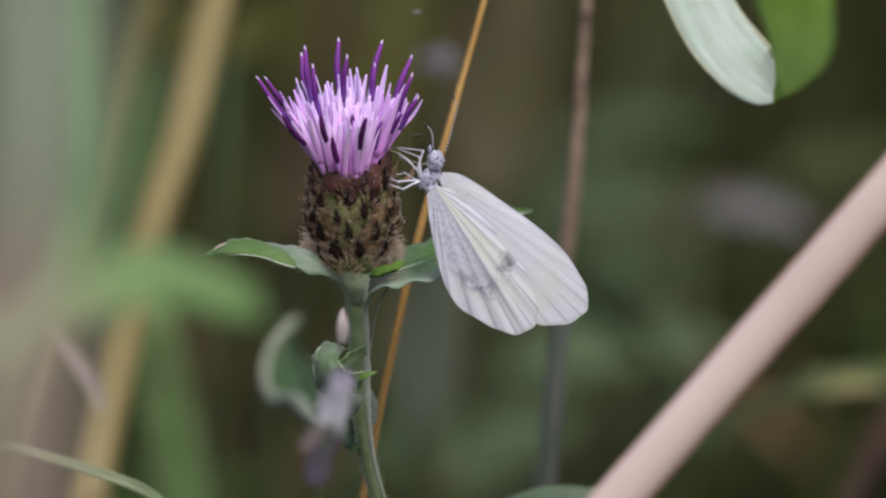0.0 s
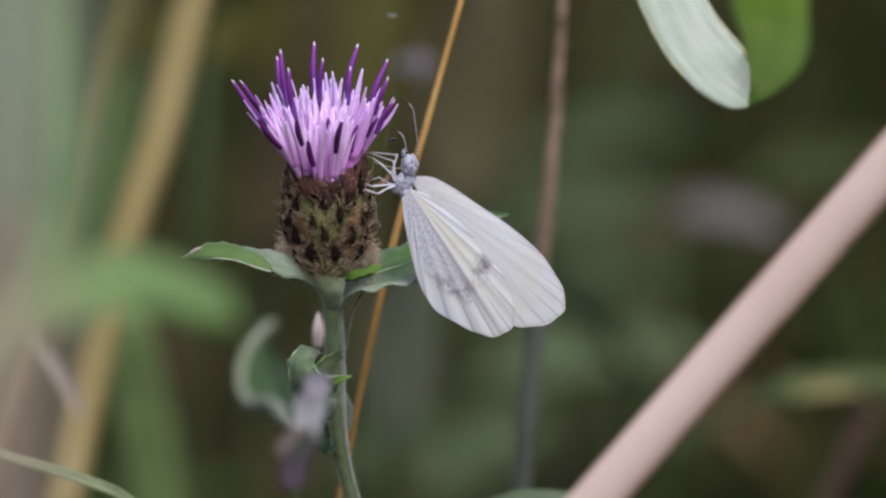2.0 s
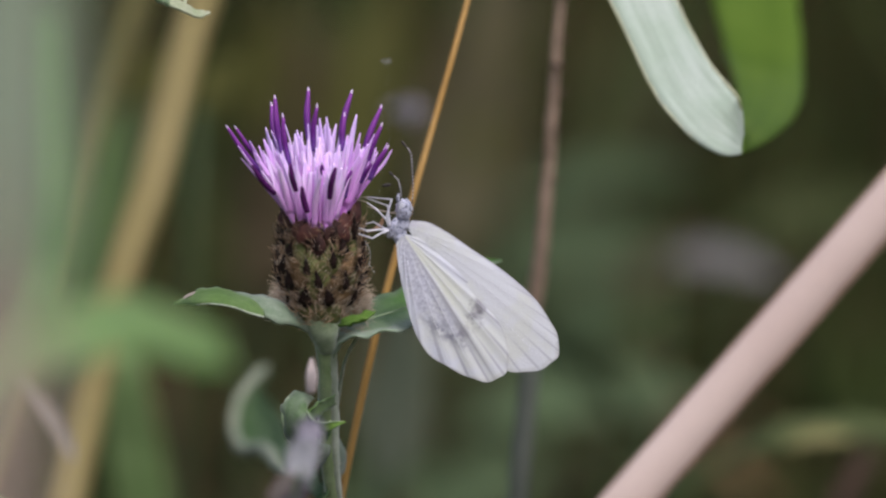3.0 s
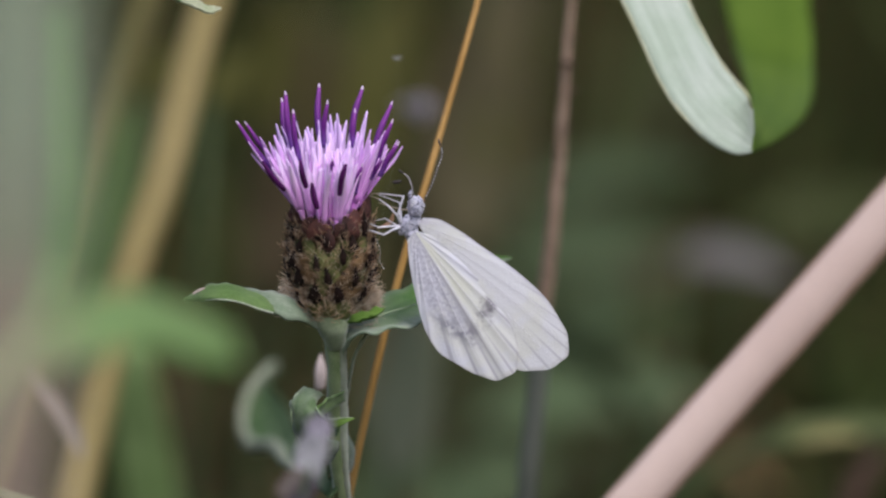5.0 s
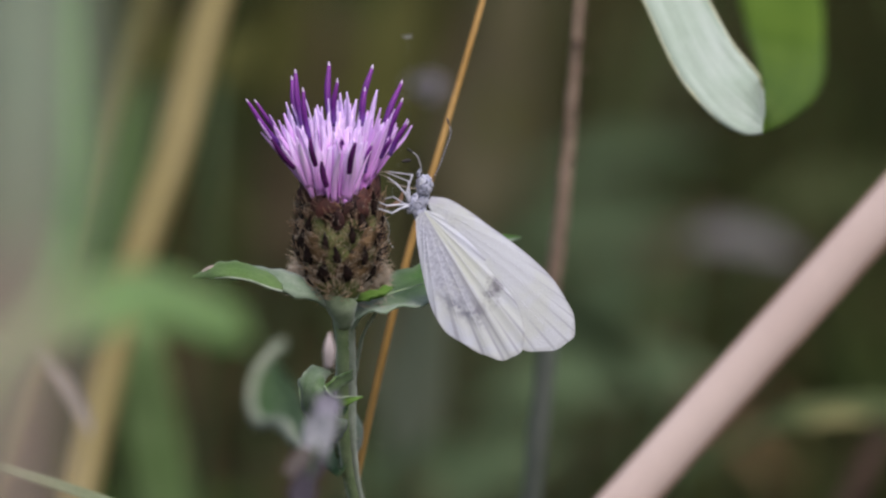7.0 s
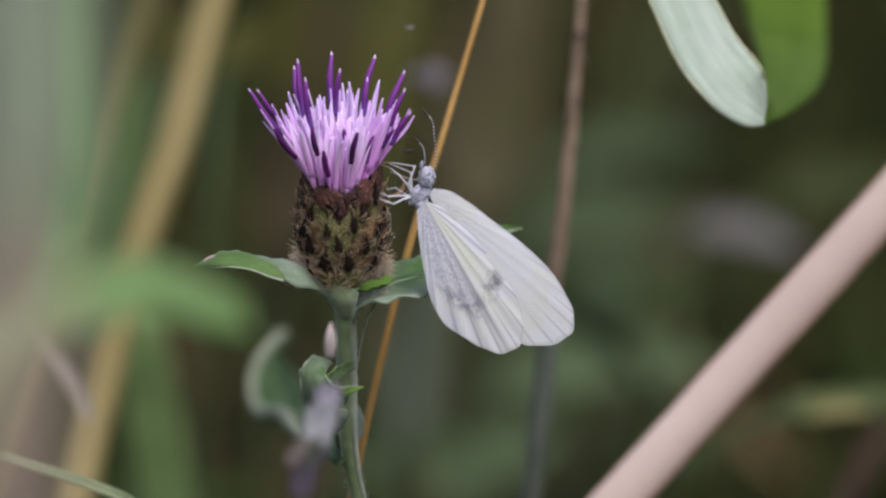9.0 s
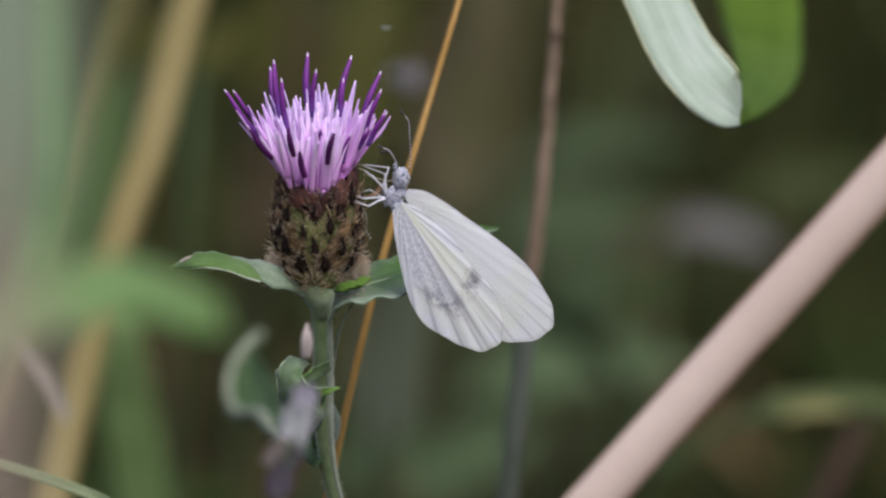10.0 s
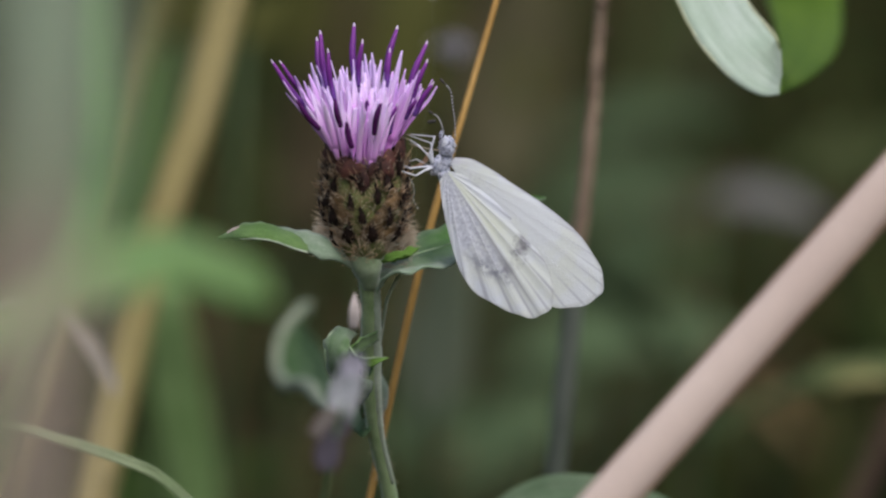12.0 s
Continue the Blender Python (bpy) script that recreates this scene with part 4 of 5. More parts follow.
    tube(bm, mm((-5.64, -1.2, -2.57), (-4.13, -0.4, -1.99), (-1.14, 2.8, -1.08), (1.27, 7, 0.06)), (0.00004, 0.00008, 0.00008, 0.00004), 24, 6)
    part("midrib", bm, WOOLLY, wide, "pale leaf midrib")
    bm = bmesh.new()
    ribbon(bm, mm((-7.89, -3, -2.81), (-6.93, -5, -2.04), (-5.48, -6, -1.61), (-3.87, -6, -1.31)), mm((-7.77, -4, -2.98), (-6.43, -7, -2.62), (-4.99, -8, -2.20), (-3.87, -6, -1.43)), 18, 4, 0.00025, 0.18, 0.0005, 3.0)
    part("leaf", bm, LEAF_BRIGHT, plant, "small fresh green leaf")
    # grey thread of felt hanging from the leaf's foot
    bm = bmesh.new()
    tube(bm, mm((-5.77, 1, -4.02), (-6.98, 3, -6.26), (-7.61, 6, -8.99), (-8.00, 10, -12.06)), (0.0002, 0.00018, 0.0002, 0.0001), 24, 6, 0, 0.4)
    part("felt_strand", bm, RIB, plant, "pale strand of felt beside the stem")
    bm = bmesh.new()
    ribbon(bm, mm((-10.02, 6, -18.17), (-11.78, 2, -16.65), (-13.15, 0, -14.82), (-13.73, -1, -12.53), (-13.39, 0, -10.87), (-12.27, 2, -10.04), (-10.73, 4, -10.36)), mm((-8.70, 6, -15.63), (-10.00, -2, -14.91), (-10.76, -4, -13.80), (-11.00, -4, -12.61), (-11.01, -3, -11.78), (-10.93, 0, -11.23), (-10.54, 4, -10.79)), 30, 6, 0.00025, -0.14, 0.0007, 4.0)
    curl = part("leaf", bm, LEAF, plant, "curled grey-green stem leaf")
    bm = bmesh.new()
    tube(bm, mm((-11.77, 1.8, -16.64), (-13.14, -0.3, -14.82), (-13.73, -1.3, -12.52), (-13.38, -0.3, -10.86), (-12.26, 1.7, -10.04), (-10.73, 3.7, -10.36)), (0.00012, 0.0001, 0.00012, 0.00011, 0.00009, 0.00006), 26, 6, 0, 0.3)
    part("felt_edge", bm, WOOLLY, curl, "pale felted leaf edge")
    bm = bmesh.new()
    ribbon(bm, mm((-11.00, -4, -12.25), (-10.29, -3, -11.24), (-9.23, 0, -10.75), (-8.19, 3, -10.17)), mm((-10.66, -3, -13.11), (-9.71, -1, -12.23), (-8.77, 2, -11.72), (-8.07, 4, -11.27)), 16, 4, 0.00025, 0.15, 0.0004)
    part("leaf", bm, LEAF_BLADE, plant, "inner fold of the curled leaf")
    bm = bmesh.new()
    ribbon(bm, mm((-11.12, -4.5, -11.95), (-10.50, -5, -12.77), (-9.49, -5.5, -13.13), (-8.30, -5, -13.01), (-7.05, -4, -12.97)), mm((-10.82, -4, -12.79), (-10.03, -4.5, -13.62), (-9.01, -5, -14.08), (-7.94, -5, -13.56), (-7.05, -4, -13.09)), 18, 4, 0.00025, 0.15)
    part("leaf", bm, LEAF_BRIGHT, plant, "curled-over green leaf tip")
    bm = bmesh.new()
    tube(bm, mm((-11.11, -4.7, -11.89), (-10.50, -5.2, -12.74), (-9.49, -5.7, -13.10), (-8.30, -5.2, -12.98), (-7.17, -4.2, -12.96)), (0.00008, 0.00008, 0.00007, 0.00004), 20, 5, 0, 0.3)
    part("felt_edge", bm, WOOLLY, plant, "pale felted leaf edge")
    # short strip in a darker green just below the leaf tip
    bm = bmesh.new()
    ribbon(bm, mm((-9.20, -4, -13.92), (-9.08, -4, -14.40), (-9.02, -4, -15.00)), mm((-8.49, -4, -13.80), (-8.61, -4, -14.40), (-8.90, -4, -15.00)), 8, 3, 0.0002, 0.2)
    part("leaf", bm, LEAF_DARK, plant, "small dark green piece below the leaf tip")
    # narrow wing of leaf running down the stem
    bm = bmesh.new()
    ribbon(bm, mm((-10.46, 14, -15.15), (-10.43, 17, -17.64), (-10.05, 21, -19.85), (-9.22, 25, -22.07)), mm((-8.78, 15, -15.16), (-8.62, 18, -17.65), (-8.47, 22, -19.87), (-8.25, 26, -22.09)), 18, 4, 0.00025, 0.1, 0.0005, 6.0)
    part("leaf", bm, LEAF_BLADE, plant, "leaf wing running down the stem")
    bm = bmesh.new()
    ribbon(bm, mm((-8.31, 18, -15.21), (-8.06, 18, -16.73), (-8.07, 19, -18.59), (-8.21, 22, -19.87)), mm((-7.95, 20, -15.24), (-7.35, 21, -16.60), (-7.48, 22, -18.65), (-8.09, 22, -19.87)), 14, 4, 0.00025, 0.1, 0.0005, 7.0)
    part("leaf", bm, FELT, plant, "pale felted leaf wing on the stem")
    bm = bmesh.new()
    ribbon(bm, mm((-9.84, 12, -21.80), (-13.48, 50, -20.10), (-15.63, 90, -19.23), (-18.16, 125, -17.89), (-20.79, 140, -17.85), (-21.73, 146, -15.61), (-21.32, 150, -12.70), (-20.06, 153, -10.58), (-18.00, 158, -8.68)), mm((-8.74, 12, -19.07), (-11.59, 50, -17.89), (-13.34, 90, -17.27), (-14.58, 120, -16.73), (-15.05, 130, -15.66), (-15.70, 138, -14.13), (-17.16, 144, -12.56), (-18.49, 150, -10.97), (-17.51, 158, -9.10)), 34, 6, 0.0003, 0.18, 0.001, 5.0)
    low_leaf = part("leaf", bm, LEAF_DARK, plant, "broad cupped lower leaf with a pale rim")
    bm = bmesh.new()
    tube(bm, mm((-13.33, 48, -20.18), (-15.60, 88, -19.26), (-18.13, 123, -17.92), (-20.76, 138, -17.89), (-21.69, 144, -15.58), (-21.28, 148, -12.67), (-20.03, 151, -10.43), (-17.96, 156, -8.53)), (0.0004, 0.0007, 0.0009, 0.0008, 0.0006, 0.0006, 0.0007, 0.0005), 34, 8, 0, 0.4)
    part("rim", bm, RIM_FELT, low_leaf, "pale woolly leaf rim")
    bm = bmesh.new()
    ribbon(bm, mm((-10.74, -38, -9.75), (-10.79, -38, -8.02), (-10.35, -36, -6.07)), mm((-9.92, -39, -9.63), (-9.74, -39, -8.01), (-10.18, -36, -6.13)), 12, 3, 0.0002, 0.2)
    part("leaf", bm, WITHERED, plant, "small withered pinkish leaf")


build_knapweed()

# ---- the butterfly ----
GRIP = at(-1.92, -0.5, 7.38)
SPOT = at(7.07, -1.2, -0.9) - GRIP
SPOT_LOWER = at(6.53, -1.2, -1.92) - GRIP
SPOT_TAIL = at(5.27, -1.2, -3.54) - GRIP
WING_FORE = wing_material("forewing_scales", False)
WING_HIND = wing_material("hindwing_scales", True)


def wing(name, outline, root, depth, veins, mat, parent, label, bow):
    """A wing fan of thin membrane, folded lightly along its veins."""
    bm = bmesh.new()
    uv = bm.loops.layers.uv.new("UVMap")
    n, s_n = 96, 16
    edge = glide([at(*p) for p in outline], n)
    base = at(*root)
    sheets = []
    place = {}
    for shift in (0.0, 0.00005):
        grid = []
        for i in range(n):
            row = []
            t = i / (n - 1)
            for k in range(s_n):
                s = 0.02 + 0.98 * k / (s_n - 1)
                p = base.lerp(edge[i], s)
                fold = (0.00008 if veins == 10 else 0.00002) * math.sin(2 * math.pi * veins * t) * s ** 1.4 * (1 - 0.3 * s)
                ragged = 1 + (0.004 * math.sin(2 * math.pi * veins * t + 0.6) if k == s_n - 1 and 0.15 < t < 0.85 else 0)
                p = base + (p - base) * ragged + AWAY * (0.001 * depth + shift + fold + bow * 0.001 * math.sin(math.pi * s * 0.9) * math.sin(math.pi * t))
                v = bm.verts.new(p)
                place[v] = (t, s)
                row.append(v)
            grid.append(row)
        sheets.append(grid)
    for grid in sheets:
        for i in range(n - 1):
            for k in range(s_n - 1):
                bm.faces.new((grid[i][k], grid[i][k + 1], grid[i + 1][k + 1], grid[i + 1][k]))
    a, b = sheets
    rim = []
    for i in range(n):
        rim.append([bm.verts.new(g[i][-1].co) for g in (a, b)])
        for v, g in zip(rim[-1], (a, b)):
            place[v] = place[g[i][-1]]
    for u, v in zip(rim, rim[1:]):
        bm.faces.new((u[0], u[1], v[1], v[0]))
    for f in bm.faces:
        for loop in f.loops:
            loop[uv].uv = place[loop.vert]
    ob = part(name, bm, mat, parent, label)
    near = -0.000005 if depth < 0 else 0.00005
    for j in range(veins):
        bm = bmesh.new()
        t = min(0.97, max(0.03, (j + 0.75) / veins))
        i = round(t * (n - 1))
        line = []
        for k in range(2, 9):
            s = k / 8.2
            fold = (0.00008 if veins == 10 else 0.00002) * math.sin(2 * math.pi * veins * t) * s ** 1.4 * (1 - 0.3 * s)
            line.append(base.lerp(edge[i], s) + AWAY * (0.001 * depth + near + fold + bow * 0.001 * math.sin(math.pi * s * 0.9) * math.sin(math.pi * t)))
        tube(bm, line, [q * (1.0 if veins == 10 else 0.6) for q in (0.00003, 0.000028, 0.000015)], 12, 5)
        part("vein", bm, VEIN, ob)
    return ob


VEIN = material("wing_vein", (0.64, 0.64, 0.69), (0.70, 0.70, 0.75), 800, 0.7, 6000, 0.2, 0.1)


def leg(parent, joints, thick, feet):
    """A jointed leg: white-scaled upper joints and a darker foot."""
    bm = bmesh.new()
    pts = mm(*joints)
    for a, b, q in zip(pts[:-1], pts[1:], (1.0, 0.8, 0.5, 0.4)):
        tube(bm, (a, a.lerp(b, 0.5), b), (thick * q, thick * q * 0.9, thick * q * 0.85), 7, 7)
        ball(bm, b, (thick * q * 0.95,) * 3, None, 8, 6)
    ob = part("leg", bm, LEG, parent, "white-scaled jointed leg")
    bm = bmesh.new()
    foot = mm(*feet)
    tube(bm, [pts[-1], *foot], (thick * 0.5, thick * 0.36, thick * 0.2), 10, 5)
    part("foot", bm, LEG_DARK, ob, "thin brownish foot")


def antenna(parent, points, label):
    """A ringed antenna that ends in a small dark club."""
    root = at(*points[0])
    bm = bmesh.new()
    line = mm(*points)
    tube(bm, line, (0.000055, 0.00005, 0.00005, 0.000055), 30, 6)
    end, back = line[-1], line[-2]
    ball(bm, end, (0.00013, 0.00013, 0.0004), (end - back).normalized(), 8, 8)
    ob = part("antenna", bm, ANTENNA, parent, label, root)
    bm = bmesh.new()
    dense = glide(line, 60)
    for k in range(4, 50, 3):
        way = (dense[k + 1] - dense[k]).normalized()
        tube(bm, (dense[k], dense[k] + way * 0.00015), (0.000066, 0.000066), 2, 6)
    part("antenna_rings", bm, ANTENNA_PALE, ob, "pale rings", root)
    return ob


def build_butterfly():
    bug = thing("butterfly", GRIP, "white butterfly with closed wings clinging to the knapweed head", "butterfly")
    fore = ((0.12, 0, 8.1), (1.68, 0, 7.92), (3.66, 0, 6.9), (6.06, 0, 5.22), (8.46, 0, 3.54), (10.86, 0, 1.68), (12.98, 0, -0.42), (14.46, 0, -2.6), (15.22, 0, -4.2), (15.44, 0, -5.5), (15.14, 0, -6.62), (14.2, 0, -7.48), (12.7, 0, -8.0), (10.9, 0, -8.12), (9.66, 0, -7.8), (7.86, 0, -5.64), (5.16, 0, -1.14), (1.86, 0, 3.96))
    hind = ((-1.7, 0, 5.76), (-1.56, 0, 3.96), (-1.12, 0, 1.22), (-0.48, 0, -1.56), (0.32, 0, -4.1), (1.58, 0, -6.02), (3.84, 0, -7.56), (5.76, 0, -8.52), (7.44, 0, -9.06), (8.76, 0, -8.82), (9.78, 0, -7.98), (10.08, 0, -6.42), (9.72, 0, -4.14), (8.04, 0, -1.26), (5.28, 0, 2.22), (2.76, 0, 4.74), (0.84, 0, 6.3))
    wing("forewing", fore, (-0.48, 0, 7.5), -0.92, 9, WING_FORE, bug, "white forewing, shade of its folds painted as grey streaks at the tip", -0.25)
    wing("hindwing", hind, (-0.96, 0, 6.78), -1.05, 10, WING_HIND, bug, "white hindwing, grey-speckled with a dark smudge", -0.35)
    wing("forewing", [(x - 0.12, y, z + 0.1) for x, y, z in fore], (-0.6, 0, 7.5), 0.45, 9, WING_FORE, bug, "white forewing, shade of its folds painted as grey streaks at the tip", 0.2)
    wing("hindwing", [(x + 0.1, y, z + 0.25) for x, y, z in hind], (-0.96, 0, 6.78), 0.75, 10, WING_HIND, bug, "white hindwing, grey-speckled with a dark smudge", 0.3)
    bm = bmesh.new()
    ball(bm, at(-1.14, 0.15, 7.74), (0.00088, 0.0008, 0.0017), at(-0.72, 0, 9.06) - at(-1.92, 0, 6.3), 28, 20, 0.25)
    ball(bm, at(-0.82, -0.15, 8.62), (0.00066, 0.00066, 0.0008), ABOVE, 20, 14, 0.3)
    ball(bm, at(-2.04, -0.5, 7.38), (0.00062, 0.0006, 0.0011), at(-1.44, 0, 8.46) - at(-2.16, 0, 6.66), 20, 14, 0.3)
    chest = part("thorax", bm, FUR, bug, "thorax in pale grey fur")
    rng = random.Random(21)
    bm = bmesh.new()
    for centre, r, count in ((at(-1.2, 0.1, 7.62), 0.00085, 110), (at(-2.1, -0.5, 7.32), 0.0007, 80), (at(-0.78, -0.3, 9.3), 0.0008, 70)):
        for _ in range(count):
            d = Vector((rng.gauss(0, 1), rng.gauss(0, 1), rng.gauss(0, 1))).normalized()
            root = centre + d * r
            tip = root + (d * 0.6 - ABOVE * 0.7 + RIGHT * rng.uniform(-0.5, 0.5)).normalized() * rng.uniform(0.0003, 0.0006)
            tube(bm, (root, root.lerp(tip, 0.6) + d * 0.00005, tip), (0.00002, 0.000016, 0.000006), 4, 3)
    tagged(part("fur", bm, DOWN, chest, "fine white hairs"), kind="stuff")
    bm = bmesh.new()
    tube(bm, mm((-1.32, -0.1, 6.66), (0.06, -0.1, 3.66), (1.86, -0.1, 0.06), (3.24, -0.1, -2.94)), (0.0008, 0.0008, 0.00065, 0.0002), 20, 12, 0.05, 0.1)
    part("abdomen", bm, FUR, bug, "slender grey abdomen between the wings")
    bm = bmesh.new()
    ball(bm, at(-0.78, -0.3, 9.3), (0.00086, 0.00085, 0.00112), ABOVE + RIGHT * 0.15, 24, 18, 0.3)
    head = part("head", bm, FUR, bug, "small furry grey head")
    bm = bmesh.new()
    ball(bm, at(-1.02, -0.72, 9.59), (0.00052, 0.00042, 0.00068), ABOVE, 18, 14)
    part("eye", bm, EYE_MAT, head, "mottled grey eye")
    bm = bmesh.new()
    ball(bm, at(-0.84, 0.3, 9.54), (0.0005, 0.0004, 0.00065), ABOVE, 18, 14)
    part("eye", bm, EYE_MAT, head, "mottled grey eye")
    bm = bmesh.new()
    tube(bm, mm((-1.2, -0.5, 9.9), (-1.44, -0.6, 10.49), (-1.32, -0.6, 11.09)), (0.0002, 0.00022, 0.00008), 8, 6)
    part("palp", bm, FUR, head, "short furry palp")
    leg(bug, ((-2.34, -0.9, 7.73), (-2.64, -1.6, 8.69), (-2.1, -1.8, 10.42), (-4.55, -1.2, 10.73)), 0.00014, ((-5.16, -0.8, 10.73), (-5.64, -0.3, 10.62)))
    leg(bug, ((-2.4, -1.1, 7.61), (-2.81, -2, 8.44), (-3.83, -2.2, 9.52), (-4.67, -1.6, 10.12)), 0.00013, ((-5.33, -1.2, 10.37), (-6.35, -0.9, 10.61)))
    leg(bug, ((-2.34, 0.2, 7.74), (-2.4, 0.8, 8.71), (-2.52, 1.2, 9.79), (-4.74, 1, 10.63)), 0.00012, ((-5.16, 0.8, 10.75), (-5.52, 0.6, 10.75)))
    leg(bug, ((-2.52, -1, 7.25), (-3.47, -1.8, 7.25), (-4.73, -2, 7.13), (-5.63, -1.6, 7.49)), 0.00014, ((-6.53, -1.6, 8.03), (-7.43, -1.9, 8.32)))
    leg(bug, ((-2.52, -1.2, 7.13), (-3.23, -2.2, 6.88), (-4.19, -2.6, 6.34), (-5.63, -2.6, 6.82)), 0.00014, ((-7.12, -3.2, 6.82), (-8.6, -4.2, 6.51)))
    leg(bug, ((-2.4, 0.2, 7.14), (-3.12, 1, 7.51), (-4.09, 1.5, 8.11), (-5.05, 1.4, 7.87)), 0.00012, ((-5.65, 1.2, 7.63), (-6.01, 1, 7.39)))
    bm = bmesh.new()
    tube(bm, mm((-1.32, -0.4, 8.94), (-2.34, -0.5, 9.06), (-3.72, -0.6, 9.41), (-4.8, -0.5, 9.78)), (0.00009, 0.00008, 0.00007, 0.00004), 14, 5)
    part("proboscis", bm, LEG_DARK, bug, "thin brownish tongue")
    near = antenna(bug, ((-1.08, -0.6, 10.49), (-1.08, -1.2, 11.69), (-1.26, -1.6, 12.52), (-1.92, -2.2, 13.23)), "short-looking ringed antenna")
    far = antenna(bug, ((0.06, 0.2, 9.96), (0.72, 0.6, 11.77), (1.14, 0.8, 13.57), (1.44, 1, 15.32), (1.02, 1, 16.34)), "long ringed antenna with a dark club")
    return bug, near, far


butterfly, antenna_near, antenna_far = build_butterfly()

# ---- stems and leaves round the flower ----


def stalk(name, points, radii, mat, label, category, foot_shift=(0, 0), sides=10, n=40, rough=0.08, nodes=(), flat=1.0):
    """A stem from its top down to the ground."""
    pts = mm(*points)
    low = pts[-1]
    way = (pts[-1] - pts[-2]).normalized()
    run = low.z / max(-way.z, 0.25)
    foot = Vector((low.x + way.x * run * 0.8 + foot_shift[0], low.y + way.y * run * 0.8 + foot_shift[1], 0))
    ob = thing(name, foot, label, category)
    bm = bmesh.new()
    tube(bm, [*pts, low.lerp(foot, 0.5), foot], radii, n, sides, 0.0, rough, len(name), flat)
    st = part("stem", bm, mat, ob)
    for k, (p, r) in enumerate(nodes):
        bm = bmesh.new()
        ball(bm, at(*p), (r, r, r * 0.7), pts[0] - pts[-1], 12, 8)
        part("node", bm, NODE, st, "darker swollen joint")
    return ob


def build_surroundings():
    stalk("straw_grass", ((8.37, 26, 41.92), (4.49, 24, 27.08), (0.98, 23, 14.48), (-2.39, 23, 2.51), (-5.77, 24, -12.22), (-8.74, 26, -27.03)), (0.00034, 0.00036, 0.00038, 0.00042, 0.00043, 0.00045, 0.0006, 0.0007), STRAW, "thin orange dry grass stem behind the flower", "grass stem")
    global reed
    reed = stalk("reed_stem", ((52.83, -75, 16.61), (45.3, -75, 7.82), (30.68, -75, -8.97), (18.55, -75, -22.92), (13.16, -75, -29.08)), (0.00216, 0.00216, 0.0022, 0.00222, 0.00224, 0.0025, 0.0026), REED, "thick pale pinkish dry reed leaning across", "reed", (0.0, 0.1), 20, 40, 0.01, (), 0.5)
    for shift, edge_wide in ((2.12, 0.00042), (-2.14, 0.0002)):
        bm = bmesh.new()
        tube(bm, [at(x + 0.753 * shift, y, z - 0.658 * shift) for x, y, z in ((52.83, -75, 16.61), (45.3, -75, 7.82), (30.68, -75, -8.97), (18.55, -75, -22.92), (13.16, -75, -29.08))], (edge_wide, edge_wide, edge_wide * 0.9, edge_wide), 40, 8, 0, 0.1)
        part("sheath_edge", bm, REED_EDGE, reed, "brown edge of the dry sheath")
    dry = stalk("dry_stalk", ((18.15, 104, 45.11), (16.82, 104, 29.21), (16.31, 105, 20.62), (15.48, 107, 9.36), (14.58, 110, 0.07), (13.76, 114, -10.63), (12.61, 118, -22.74), (11.98, 122, -30.90)), (0.00037, 0.00047, 0.0006, 0.0008, 0.0009, 0.00092, 0.00094, 0.00096, 0.0012, 0.0014), DRY, "brown dead stalk with a rough surface", "stalk", (0, 0.05), 10, 60, 0.35, (((16.85, 102.6, 27.33), 0.00066), ((17.39, 103, 35.77), 0.00055), ((17.59, 103, 30.57), 0.00036), ((17.40, 103.6, 24.12), 0.00042), ((16.87, 104, 19.81), 0.0004), ((15.90, 104.6, 17.08), 0.00038), ((16.55, 105.5, 13.95), 0.0004)))
    ob = dry
    # sleeve added to give the lower stalk its shaded grey colour
    bm = bmesh.new()
    tube(bm, mm((14.34, 112, -3.94), (13.76, 114, -10.63), (12.61, 118, -22.74), (11.84, 122, -32.24)), (0.00112, 0.00122, 0.00125, 0.00125), 24, 12, 0, 0.12)
    part("stem_sleeve", bm, STALK_SHADE, ob, "added grey-green sleeve that stands for shade on the lower stalk")
    straw = stalk("yellow_stem", ((-23.98, 215, 49.64), (-29.82, 215, 29.96), (-33.68, 215, 14.65), (-38.35, 215, 0.8), (-42.21, 215, -15.24), (-46.22, 215, -32.73)), (0.0025, 0.0025, 0.0026, 0.0026, 0.0027, 0.0028, 0.0028, 0.0028), YELLOW, "thick yellowish dry grass stem", "grass stem", (0, 0), 10)
    bm = bmesh.new()
    tube(bm, [at(x + 1.0, y - 2.2, z) for x, y, z in ((-23.98, 215, 49.64), (-29.82, 215, 29.96), (-33.68, 215, 14.65), (-38.35, 215, 0.8), (-42.21, 215, -15.24), (-46.22, 215, -32.73))], (0.0007, 0.0007, 0.0006, 0.0007), 40, 8, 0, 0.1)
    part("sheath_edge", bm, STRAW_PALE, straw, "paler overlapping edge of the leaf sheath")
    buff = stalk("buff_stem", ((-21.18, -500, 21.63), (-21.12, -500, 10.23), (-21.27, -500, 1.23), (-21.66, -500, -7.77), (-22.32, -500, -21.27)), (0.0014, 0.0014, 0.0013, 0.0009, 0.0007, 0.0008, 0.0012), BUFF, "pale buff stem close to the lens", "stem", (0, 0), 10)
    second = stalk("buff_stem", ((-23.84, -480, 22.5), (-24.15, -480, 7.52), (-24.46, -480, -4.96), (-24.77, -480, -22.12)), (0.0011, 0.0011, 0.0009, 0.0006, 0.0008, 0.0012), BUFF, "second buff stem close to the lens", "stem", (0, 0), 10)
    bm = bmesh.new()
    tube(bm, mm((-23.84, -480, 22.5), (-24.0, -480, 14.8), (-24.15, -480, 7.52)), (0.0014, 0.0014, 0.0011), 20, 10, 0, 0.1)
